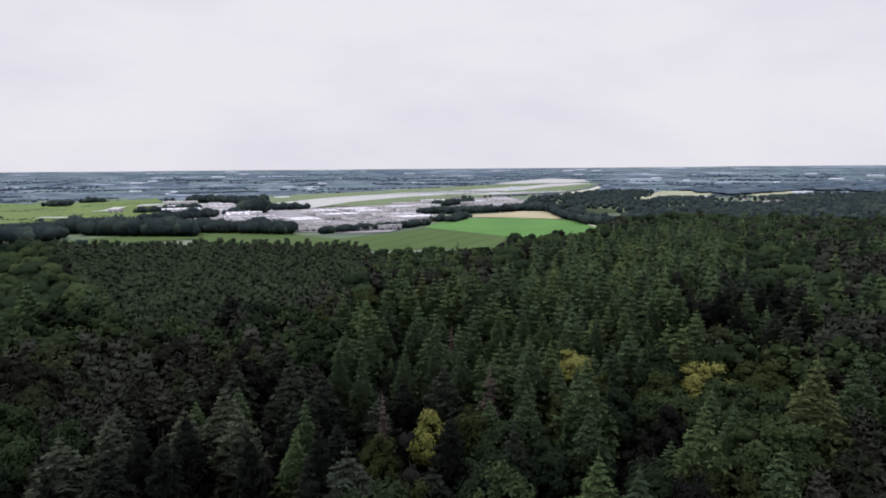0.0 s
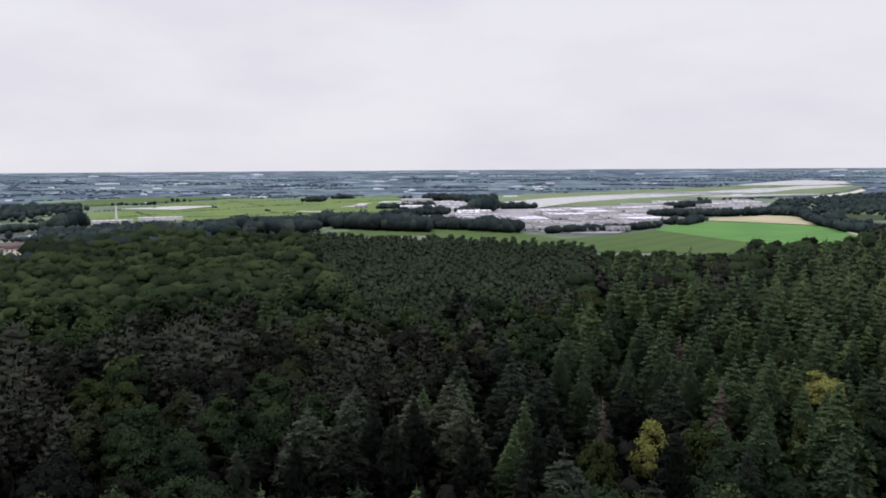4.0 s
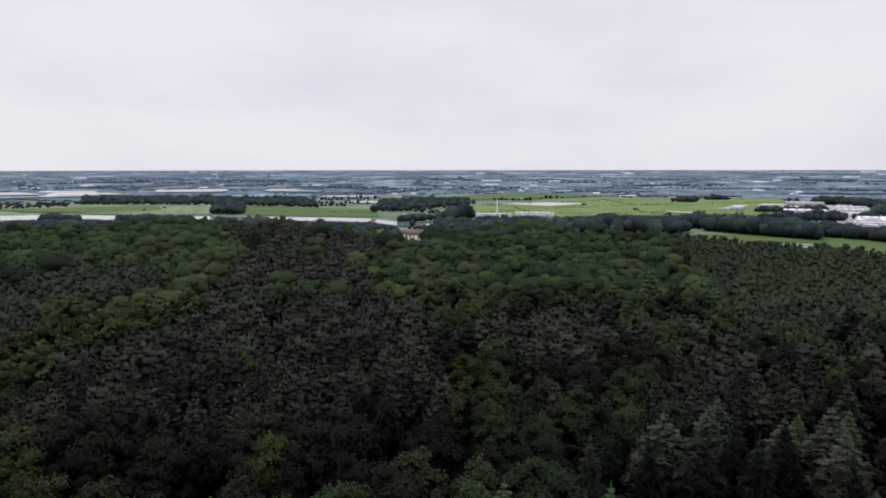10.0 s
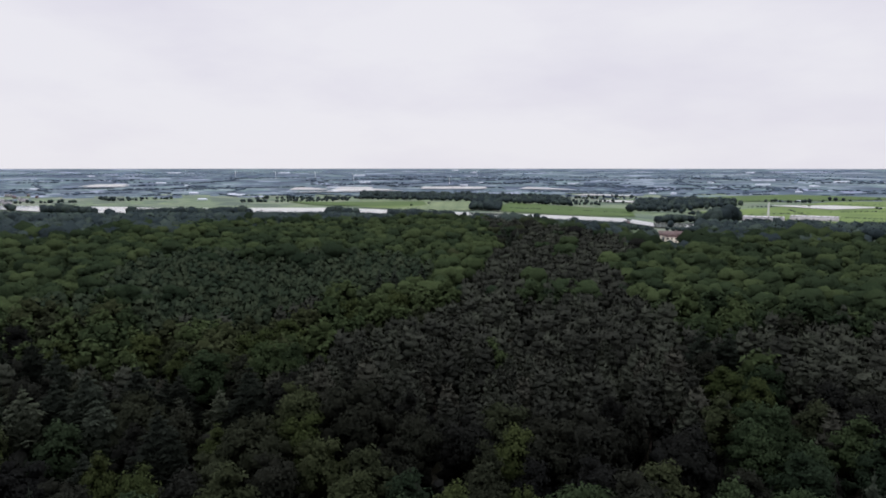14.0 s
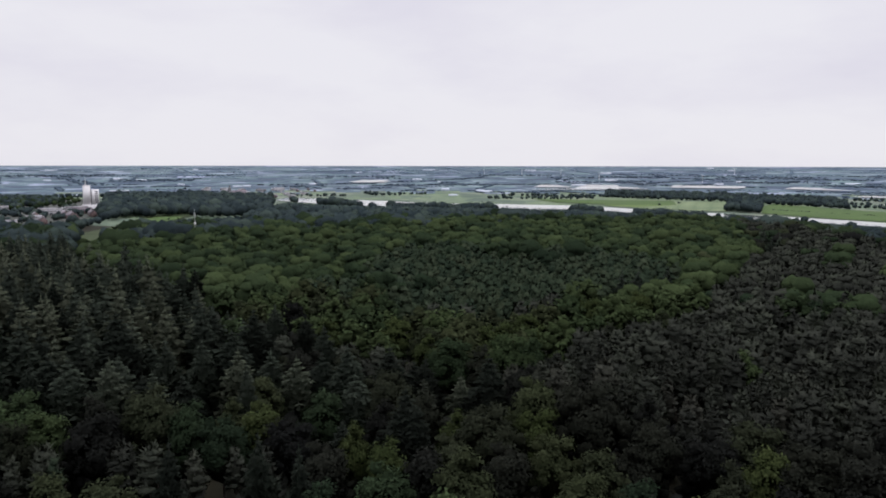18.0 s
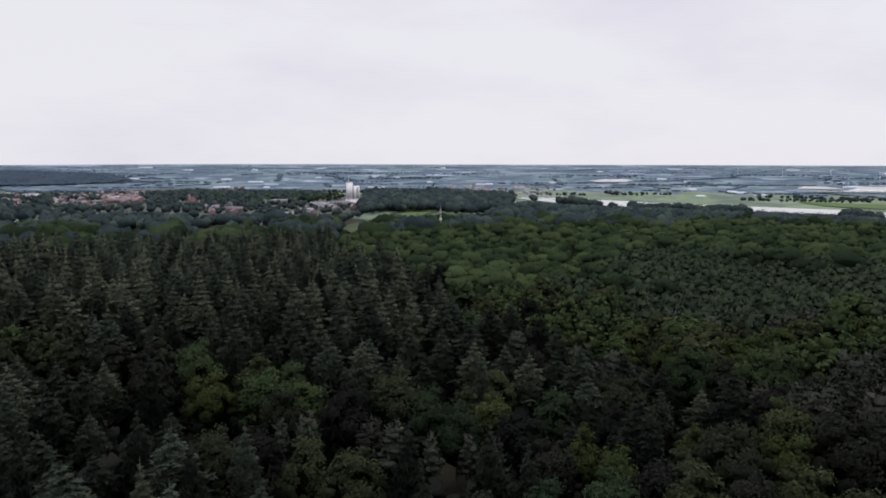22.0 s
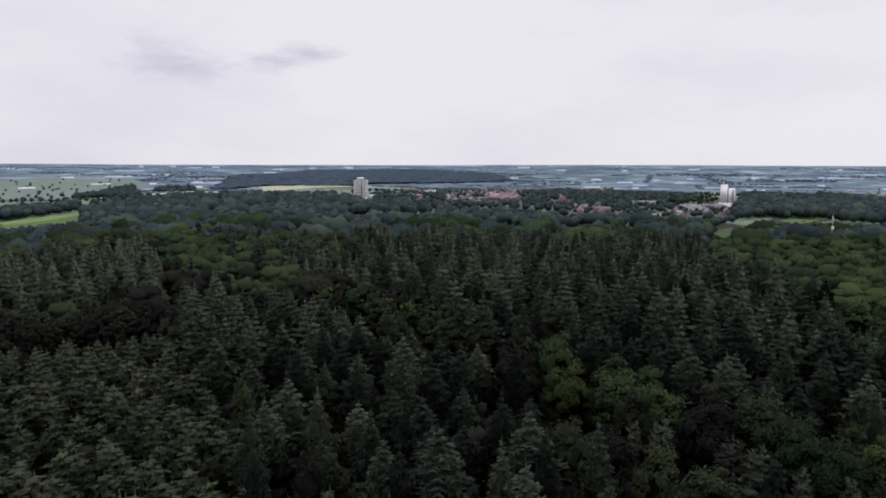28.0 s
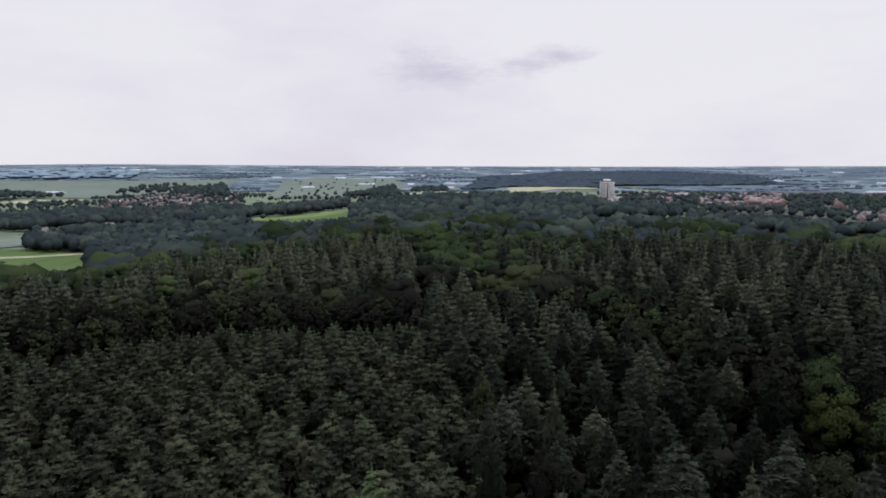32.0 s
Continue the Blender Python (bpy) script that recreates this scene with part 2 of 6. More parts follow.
def field_mat(name, c1, c2, row_turn=0.3):
    """A crop or meadow: broad patches, fine tufts and faint working rows."""
    m, nt, b = material(name, 0.9, 0, 0.1)
    n1, n2 = noisen(nt, 0.012, 3), noisen(nt, 0.25, 4)
    col = ramp(nt, mathn(nt, "ADD", mathn(nt, "MULTIPLY", n1, 0.65), mathn(nt, "MULTIPLY", n2, 0.35)), [(0.36, c1), (0.64, c2)])
    w = nt.nodes.new("ShaderNodeTexWave")
    w.inputs["Scale"].default_value, w.inputs["Distortion"].default_value = 0.009, 1.2
    mp = nt.nodes.new("ShaderNodeMapping")
    mp.inputs["Rotation"].default_value = (0, 0, row_turn)
    nt.links.new(nt.nodes.new("ShaderNodeTexCoord").outputs["Object"], mp.inputs["Vector"])
    nt.links.new(mp.outputs[0], w.inputs["Vector"])
    col = mixn(nt, 1.0, col, ramp(nt, w.outputs["Fac"], [(0.04, (0.82, 0.86, 0.83)), (0.16, (0.96, 0.97, 0.96)), (0.75, (1.0, 1.0, 1.0)), (1.0, (1.07, 1.05, 1.05))]), "MULTIPLY")
    nt.links.new(col, b.inputs["Base Color"])
    return m


HEATH = field_mat("dark_green_meadow", (0.0097, 0.0173, 0.0047), (0.0152, 0.0238, 0.0066), 0.4)
CROP = field_mat("maize_crop", (0.034, 0.088, 0.020), (0.048, 0.112, 0.026), 1.2)
GRASS = field_mat("mown_grass", (0.0230, 0.0441, 0.0095), (0.0313, 0.0540, 0.0137), 0.4)
MEADOW = field_mat("bright_meadow", (0.0392, 0.0646, 0.0180), (0.0663, 0.0968, 0.0260), 0.8)
RIPE = field_mat("ripe_grain", (0.1615, 0.1462, 0.0978), (0.2210, 0.1997, 0.1318), 0.9)
PALE = field_mat("pale_stubble", (0.1275, 0.1350, 0.0938), (0.1800, 0.1837, 0.1275), 0.1)
FLOOD = field_mat("dry_floodplain_grass", (0.0546, 0.0769, 0.0412), (0.0819, 0.1039, 0.0559), 2.0)
PASTURE = field_mat("pale_pasture", (0.0444, 0.0619, 0.0526), (0.0640, 0.0815, 0.0711), 1.5)
TOWN = field_mat("gardens_and_streets", (0.0140, 0.0182, 0.0140), (0.0420, 0.0434, 0.0406), 0.7)
SAND = field_mat("sandy_track", (0.24, 0.225, 0.19), (0.33, 0.31, 0.26), 0.0)

# the ground sheet: forest floor near by, a patchwork of fields further out
GROUND, gnt, gb = material("land_patchwork", 0.95, 0, 0.1)
gco = gnt.nodes.new("ShaderNodeTexCoord")


def patches(scale, turn, stretch):
    mp = gnt.nodes.new("ShaderNodeMapping")
    mp.inputs["Rotation"].default_value, mp.inputs["Scale"].default_value = (0, 0, turn), (scale, scale * stretch, 0)
    gnt.links.new(gco.outputs["Object"], mp.inputs["Vector"])
    v = gnt.nodes.new("ShaderNodeTexVoronoi")
    v.distance, v.inputs["Scale"].default_value, v.inputs["Randomness"].default_value = "CHEBYCHEV", 1.0, 0.8
    gnt.links.new(mp.outputs[0], v.inputs["Vector"])
    s = gnt.nodes.new("ShaderNodeSeparateColor")
    gnt.links.new(v.outputs["Color"], s.inputs[0])
    return s.outputs[0]


FIELDS = [(0.0, (0.0223, 0.0349, 0.0347)), (0.18, (0.0357, 0.0564, 0.0416)), (0.42, (0.0536, 0.0829, 0.0443)), (0.6, (0.0680, 0.0949, 0.0554)),
          (0.76, (0.0380, 0.0564, 0.0471)), (0.88, (0.1004, 0.1123, 0.0887)), (1.0, (0.0234, 0.0372, 0.0360))]
gcol = ramp(gnt, patches(1 / 190, 0.5, 1.7), FIELDS)
gcol2 = ramp(gnt, patches(1 / 90, -0.2, 2.2), FIELDS)
gcol = mixn(gnt, mathn(gnt, "GREATER_THAN", noisen(gnt, 0.0018, 1), 0.52), gcol, gcol2)
gcol = mixn(gnt, 0.35, gcol, ramp(gnt, noisen(gnt, 0.02, 5), [(0.35, (0.035, 0.052, 0.04)), (0.65, (0.11, 0.13, 0.08))]))
gnt.links.new(gcol, gb.inputs["Base Color"])
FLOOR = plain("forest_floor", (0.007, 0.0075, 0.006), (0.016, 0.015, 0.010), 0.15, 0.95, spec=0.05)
HAZED_PLAIN, gnt, gb = material("hazed_far_plain", 0.95, 0, 0.1)


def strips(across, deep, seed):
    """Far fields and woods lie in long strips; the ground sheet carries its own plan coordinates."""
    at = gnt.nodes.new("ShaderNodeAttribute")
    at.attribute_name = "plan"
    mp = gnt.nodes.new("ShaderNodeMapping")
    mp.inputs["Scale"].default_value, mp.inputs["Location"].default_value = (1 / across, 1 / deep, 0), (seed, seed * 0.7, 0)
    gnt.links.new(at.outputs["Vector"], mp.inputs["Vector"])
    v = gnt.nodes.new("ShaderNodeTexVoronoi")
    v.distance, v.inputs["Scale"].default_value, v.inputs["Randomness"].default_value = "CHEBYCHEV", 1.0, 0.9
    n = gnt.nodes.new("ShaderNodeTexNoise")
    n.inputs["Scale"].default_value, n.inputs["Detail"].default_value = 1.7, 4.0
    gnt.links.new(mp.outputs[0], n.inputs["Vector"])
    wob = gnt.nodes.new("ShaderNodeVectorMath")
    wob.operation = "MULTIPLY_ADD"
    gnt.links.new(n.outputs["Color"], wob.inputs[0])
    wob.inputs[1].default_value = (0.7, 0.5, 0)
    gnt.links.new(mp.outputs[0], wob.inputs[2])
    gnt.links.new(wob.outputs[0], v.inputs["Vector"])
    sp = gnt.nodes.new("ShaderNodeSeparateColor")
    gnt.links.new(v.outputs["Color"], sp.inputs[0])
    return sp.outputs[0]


# blue-grey distance haze is painted into these field and wood colours
HAZED_LAND = [(0.0, (0.0135, 0.0226, 0.0411)), (0.40, (0.0192, 0.0313, 0.0532)), (0.44, (0.0555, 0.0863, 0.0943)), (0.60, (0.0709, 0.1059, 0.1064)), (0.65, (0.0172, 0.0294, 0.0496)), (0.82, (0.0268, 0.0431, 0.0678)),
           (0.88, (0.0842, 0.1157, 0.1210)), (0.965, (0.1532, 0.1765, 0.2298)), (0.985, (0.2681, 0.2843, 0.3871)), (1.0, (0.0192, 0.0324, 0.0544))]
fcol = mixn(gnt, 0.35, ramp(gnt, strips(130, 140, 3.1), HAZED_LAND), ramp(gnt, strips(55, 80, 8.4), HAZED_LAND))
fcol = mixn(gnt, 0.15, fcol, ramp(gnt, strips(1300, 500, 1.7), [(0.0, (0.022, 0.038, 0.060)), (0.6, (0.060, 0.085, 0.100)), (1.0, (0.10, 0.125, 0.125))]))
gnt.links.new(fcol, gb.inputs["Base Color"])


# ---- mesh helpers ----
def mesh_of(name, V, F, mat, tree=None, N=None, inner_shade=None):
    """A mesh from arrays of points and of faces with equal corner counts."""
    me = bpy.data.meshes.new(name)
    V, F = np.asarray(V, np.float32), np.asarray(F, np.int32)
    k = F.shape[1]
    me.vertices.add(len(V))
    me.vertices.foreach_set("co", V.ravel())
    me.loops.add(F.size)
    me.loops.foreach_set("vertex_index", F.ravel())
    me.polygons.add(len(F))
    me.polygons.foreach_set("loop_start", np.arange(0, F.size, k, dtype=np.int32))
    me.polygons.foreach_set("loop_total", np.full(len(F), k, np.int32))
    if tree is not None:
        me.attributes.new("tree", "FLOAT", "POINT").data.foreach_set("value", np.asarray(tree, np.float32))
    if inner_shade is not None:
        me.attributes.new("inner_shade", "FLOAT", "POINT").data.foreach_set("value", np.asarray(inner_shade, np.float32))
    me.update(calc_edges=True)
    if N is not None:
        me.attributes.new("custom_normal", "FLOAT_VECTOR", "POINT").data.foreach_set("vector", np.asarray(N, np.float32).ravel())
    me.materials.append(mat)
    return me


def join(parts):
    V, F, n = [], [], 0
    for v, f in parts:
        V.append(v), F.append(np.asarray(f) + n)
        n += len(v)
    return np.concatenate(V), np.concatenate(F)


BOXF = np.array([(0, 3, 2, 1), (4, 5, 6, 7), (0, 1, 5, 4), (1, 2, 6, 5), (2, 3, 7, 6), (3, 0, 4, 7)])


def box(x0, y0, z0, x1, y1, z1, taper=0.0):
    t = taper
    return np.array([(x0, y0, z0), (x1, y0, z0), (x1, y1, z0), (x0, y1, z0),
                     (x0 + t, y0 + t, z1), (x1 - t, y0 + t, z1), (x1 - t, y1 - t, z1), (x0 + t, y1 - t, z1)], float), BOXF


def part(name, VF, mat, parent, label=""):
    ob = new(name, mesh_of(name, *VF, mat))
    ob.parent = parent
    return tagged(ob, label)


def thing(name, label, category, group="", m=None):
    ob = tagged(new(name), label, category, group)
    if m is not None:
        ob.matrix_basis = m
    return ob


def tube(points, radii, sides=6):
    """A tapered limb through the points."""
    V, F = [], []
    for i, (p, r) in enumerate(zip(points, radii)):
        a = np.arange(sides) * 2 * np.pi / sides
        V += [(p[0] + r * np.cos(t), p[1] + r * np.sin(t), p[2]) for t in a]
        if i:
            o = (i - 1) * sides
            F += [(o + j, o + (j + 1) % sides, o + sides + (j + 1) % sides, o + sides + j) for j in range(sides)]
    return np.array(V), np.array(F)


rng = np.random.default_rng(7)


# ---- trees ----
def unit(n):
    v = rng.normal(size=(n, 3))
    return v / np.linalg.norm(v, axis=1, keepdims=True)


def norm(v):
    return v / (np.linalg.norm(v, axis=-1, keepdims=True) + 1e-9)


def knit(parts):
    """Joins pieces (points, triangles, normals, inner shade) and turns every triangle to face along its normals."""
    V, F, N, T, n = [], [], [], [], 0
    for v, f, nn, t in parts:
        V.append(v), F.append(np.asarray(f) + n), N.append(nn), T.append(np.full(len(v), float(t)))
        n += len(v)
    V, F, N, T = np.concatenate(V), np.concatenate(F), norm(np.concatenate(N)), np.concatenate(T)
    g = np.cross(V[F[:, 1]] - V[F[:, 0]], V[F[:, 2]] - V[F[:, 0]])
    back = (g * N[F].sum(1)).sum(1) < 0
    F[back] = F[back][:, ::-1]
    return V, F, N, T


def ico():
    bm = bmesh.new()
    bmesh.ops.create_icosphere(bm, subdivisions=1, radius=1)
    U = np.array([v.co[:] for v in bm.verts])
    F = np.array([[v.index for v in f.verts] for f in bm.faces])
    bm.free()
    return U, F


ICO_U, ICO_F = ico()


def hull(rx, ry, rz, zc, wob=0.12, inner_shade=1):
    """The twiggy inside of a crown, darkened by painted shade."""
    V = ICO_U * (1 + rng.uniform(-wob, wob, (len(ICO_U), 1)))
    return V * (rx, ry, rz) + (0, 0, zc), ICO_F, ICO_U, inner_shade


def lump(c, r, squash, lean):
    """One leafy lobe: an uneven rounded clump, turned at random."""
    q = np.linalg.qr(rng.normal(size=(3, 3)))[0]
    U = ICO_U @ q
    V = c + U * r * (1 + rng.uniform(-0.32, 0.24, (len(U), 1))) * (1, 1, squash)
    return V, ICO_F, norm(U * (1, 1, 1 / squash) + lean * 0.7 + unit(len(U)) * 0.15), 0


def sprays(p, out, size):
    """Leaf sprays of one bent triangle each, their tips outward and hanging a little."""
    n = len(p)
    side = norm(np.cross(out, unit(n)))
    fore = norm(np.cross(side, out) + out * rng.uniform(-0.1, 0.7, (n, 1)))
    k = (size * rng.uniform(0.6, 1.45, n))[:, None]
    V = np.stack([p - side * k * 0.42, p + fore * k * 0.95, p + side * k * 0.42], 1).reshape(-1, 3)
    return V, np.arange(n * 3).reshape(-1, 3), np.repeat(norm(out + unit(n) * 0.22), 3, 0), 0


def broad_crown(h, w, lobes, per, size, peak=0.0):
    """A domed crown: uneven lobes over the whole dome, each a clump with painted shade under a coat of leaf sprays."""
    zc, rz = h * 0.66, h * 0.34
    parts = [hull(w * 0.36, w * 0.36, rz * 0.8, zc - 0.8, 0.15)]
    g = np.arange(lobes)
    up = 1 - 1.45 * (g + 0.5) / lobes
    ang = g * 2.39996 + rng.uniform(-0.45, 0.45, lobes)
    side = np.sqrt(1 - np.clip(up, -1, 1) ** 2) * (1 - peak * up)
    k = rng.uniform(0.52, 1.0, lobes)
    C = np.stack([side * np.cos(ang) * w * 0.5 * k, side * np.sin(ang) * w * 0.5 * k, zc + up * rz * k + peak * np.clip(up, 0, 1) * 2.5], 1)
    R = w * rng.uniform(0.105, 0.19, lobes) * (34 / lobes) ** 0.4 * (1.0 if per > 8 else 1.3)
    for c, r in zip(C, R):
        out = norm(np.array([c[0], c[1], (c[2] - zc) * 1.5 + 0.1]))
        v, f, nn, _ = lump(c, r * (0.78 if per > 8 else 0.95), 0.8, out)
        keep = (nn[f].mean(1) @ out) > -0.35
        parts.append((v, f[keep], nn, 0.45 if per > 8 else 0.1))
        if per:
            n = max(3, int(per * (r / R.mean()) ** 2))
            u = unit(n * 2)
            u = u[np.argsort(-(u @ out))[:n]]
            p = c + u * r * rng.uniform(0.82, 1.18, (n, 1)) * (1, 1, 0.85)
            parts.append(sprays(p, norm(u * 0.75 + out * 0.8), size))
    return knit(parts)


def conifer_crown(h, w, whorls, arms, pairs=3, flare=0.5, sag=0.34, power=0.92, lean=0.0, thin=0.0, curl=0.0, ragged=0.28):
    """Tiers of sagging boughs down a cone: each tier is a star-shaped skirt with a ridge along every bough, fringed with side twigs."""
    V, N, F = [], [], []
    up = np.array([0, 0, 1.0])
    reach_z = h * min(flare + 0.20, 0.86)
    for i in range(whorls):
        f = (i + 0.35) / whorls
        z = h - reach_z * (1 - f) ** 1.08 - 0.25
        depth = (h - z) / (h * flare)
        r = w * 0.5 * min(1.0, depth) ** power + 0.22
        m = max(4, int(round(arms * (0.45 + 0.55 * min(1, depth * 1.3)))))
        a = i * 1.3 + (np.arange(m) + rng.uniform(-0.22, 0.22, m)) * 2 * np.pi / m
        L = r * rng.uniform(1 - ragged, 1 + ragged * 0.8, m)
        L = np.where(rng.random(m) < thin, L * 0.45, L)
        zz = z + rng.uniform(-0.3, 0.3, m) * (1 if pairs else 2.6)
        D = np.stack([np.cos(a), np.sin(a), 0 * a], 1)
        ab = a + np.pi / m
        E = np.stack([np.cos(ab), np.sin(ab), 0 * ab], 1)
        drop = sag * (0.55 + 0.75 * min(1, depth))
        tip = D * L[:, None] + up * (zz - L * drop + curl * L)[:, None]
        mid = D * (L * 0.55)[:, None] + up * (zz - L * 0.55 * drop * 1.05)[:, None]
        low = E * (r * 0.50) + up * (z - r * 0.62)
        top = up * (z + 0.35 + r * 0.10)
        o = sum(len(v) for v in V)
        V.append(np.concatenate([[top], mid, tip, low]))
        g = min(1.0, depth)
        slope = up * (0.95 - 1.05 * g)
        N.append(np.concatenate([[up], D * (0.4 + 0.5 * g) + slope, D * (0.5 + 0.5 * g) + slope, E - up * 0.2]) + rng.normal(0, 0.10, (1 + 3 * m, 3)))
        j = np.arange(m)
        k = (j - 1) % m
        c = np.full(m, o)
        M, T, B, B0 = o + 1 + j, o + 1 + m + j, o + 1 + 2 * m + j, o + 1 + 2 * m + k
        F.append(np.concatenate([np.stack(q, 1) for q in ((c, M, B), (c, B0, M), (M, T, B), (M, B0, T))]))
        g0 = g
        for g in range(pairs):
            q = 0.28 + 0.62 * (g + rng.uniform(0.2, 0.8, m)) / pairs
            for sg in (1, -1):
                S = np.stack([-D[:, 1], D[:, 0], 0 * a], 1) * sg
                ln = (L * (0.50 - 0.30 * q) * rng.uniform(0.7, 1.3, m) + 0.16)[:, None]
                th = (L * 0.20 / pairs * 1.6 + 0.09)[:, None]
                root = D * (L * q)[:, None] + up * (zz - L * q * drop + 0.06)[:, None]
                end = root + D * ln * 0.62 + S * ln * 0.82 + up * ln * (rng.uniform(-0.42, 0.02, (m, 1)) + curl)
                o = sum(len(v) for v in V)
                V.append(np.stack([root - D * th, end, root + D * th], 1).reshape(-1, 3))
                n3 = D * (0.3 + 0.6 * g0) + S * 0.35 + up * (0.95 - 0.95 * g0) + rng.normal(0, 0.14, (m, 3))
                N.append(np.repeat(n3, 3, 0))
                F.append(np.arange(m * 3).reshape(-1, 3) + o)
    V, N, F = np.concatenate(V), np.concatenate(N), np.concatenate(F)
    V[:, 0] += lean * V[:, 2]
    tp = tube([(lean * h, 0, h - 1.2), (lean * h, 0, h * 1.03)], [0.16, 0.03], 3)
    tf = np.concatenate([tp[1][:, [0, 1, 2]], tp[1][:, [0, 2, 3]]])
    return knit([(V, F, N, 0), (tp[0], tf, tp[0] * (1, 1, 0) + (0.0, 0, 0.3), 0)])


def pine_crown(h, w, base, tufts, per, size, point=0.5, clump=1.0, flat=0.78, sky=0.0, heart_shade=0.6):
    """An uneven crown of needle clumps, rounded or drawn up to a point, each clump bristling upward."""
    g = np.arange(tufts)
    f = (g + 0.5) / tufts
    ang = g * 2.39996 + rng.uniform(-0.5, 0.5, tufts)
    wide = (1 - f) ** (0.38 + 0.55 * point) * (0.55 + 0.45 * np.minimum(1, f * 6 + 0.25))
    k = rng.uniform(0.45, 1.0, tufts)
    C = np.stack([wide * np.cos(ang) * w * 0.5 * k, wide * np.sin(ang) * w * 0.5 * k, h * (base + (0.97 - base) * f) + rng.uniform(-0.5, 0.5, tufts)], 1)
    parts = [hull(w * 0.27, w * 0.27, h * (1 - base) * 0.42, h * (base + (1 - base) * 0.36), 0.2, heart_shade)]
    for i, c in enumerate(C):
        r = w * clump * rng.uniform(0.17, 0.29) * (20 / tufts) ** 0.4 * (1 - 0.5 * f[i] * point)
        out = norm(np.array([c[0] * 1.2, c[1] * 1.2, (f[i] - 0.38) * w * 0.9]))
        v, ff, nn, _ = lump(c, r, flat, out)
        nn = norm(nn + np.array([0, 0, sky]))
        keep = (nn[ff].mean(1) @ out) > -0.3
        parts.append((v, ff[keep], nn, 0.0))
        if per:
            u = norm(unit(per) + out * 0.6 + np.array([0, 0, 0.45]))
            root, tip = c + u * r * 0.5, c + u * r * rng.uniform(1.05, 1.9, (per, 1))
            sd = norm(np.cross(u, unit(per))) * (size * rng.uniform(0.6, 1.3, (per, 1)))
            V = np.stack([root + sd, tip, root - sd], 1).reshape(-1, 3)
            parts.append((V, np.arange(per * 3).reshape(-1, 3), np.repeat(norm(u * 0.6 + out * 0.8 + unit(per) * 0.12 + np.array([0, 0, sky])), 3, 0), 0))
    return knit(parts)


def far_crown(h, w, lobes, tips, base, sky=0.75):
    """A far crown: one broad uneven dome, swollen here and there, with some ragged sprays."""
    q = np.linalg.qr(rng.normal(size=(3, 3)))[0]
    U, F = ICO_U @ q, ICO_F
    swell = np.ones(len(U))
    for d in unit(max(lobes, 1)):
        swell += 0.22 * np.exp(-((1 - U @ d) / 0.16)) - 0.05
    rz = h * (1 - base) * 0.5
    swell *= 1 + rng.uniform(-1, 1, len(U)) * 0.15
    V = U * swell[:, None] * (w * 0.5, w * 0.5, rz) + (0, 0, h * base + rz)
    parts = [(V, F, norm(U * (1, 1, w * 0.5 / rz) + (0, 0, sky * 0.25) + unit(len(U)) * 0.2), 0)]
    if tips:
        u = unit(tips)
        u[:, 2] = np.abs(u[:, 2])
        p = u * (w * 0.47, w * 0.47, rz * 0.97) + (0, 0, h * base + rz)
        parts.append(sprays(p, norm(u + unit(tips) * 0.3), w * 0.10))
    return knit(parts)


# templates: (points, triangles), made at true size and turned and scaled a little for each tree
NEAR = {
    "spruce": [conifer_crown(h, w, n, 12, 3, 0.375, 0.36, 1.04) for h, w, n in ((24, 9.2, 15), (22.5, 8.4, 14), (25.5, 9.8, 16), (21.5, 8.6, 14))],
    "fir": [conifer_crown(h, w, n, 11, 3, 0.345, 0.24, 1.0, ragged=0.36, curl=0.03) for h, w, n in ((24, 10.6, 13), (22.5, 9.8, 12), (26, 11.4, 14), (21.5, 10.0, 12))],
    "pine": [pine_crown(h, w, 0.58, n, 13, 0.27, q, 0.92, 0.55, 0.3) for h, w, n, q in ((18.5, 6.6, 32, 0.45), (17.4, 6.0, 28, 0.7), (19.6, 7.2, 34, 0.3), (18.2, 6.2, 30, 0.6))],
    "sapling": [conifer_crown(h, w, n, 8, 3, 0.36, 0.06, 0.62, ragged=0.46, curl=0.14, thin=0.08) for h, w, n in ((15.2, 6.8, 8), (14.6, 6.4, 7), (15.8, 7.2, 8), (15.0, 6.6, 8))],
    "broad": [broad_crown(h, w, n, 56, 0.48, q) for h, w, n, q in ((19, 10.2, 34, 0.2), (17.5, 8.8, 28, 0.4), (20, 11.5, 40, 0.1), (18.6, 9.2, 32, 0.5))],
    "dark": [pine_crown(h, w, 0.55, 18, 10, 0.22, 0.9, 0.85, 0.78, 0.5, 0.3) for h, w in ((16, 4.8), (15, 4.4))],
    "dead": [conifer_crown(22, 5.6, 15, 8, 3, 0.45, 0.3, thin=0.35)],
}
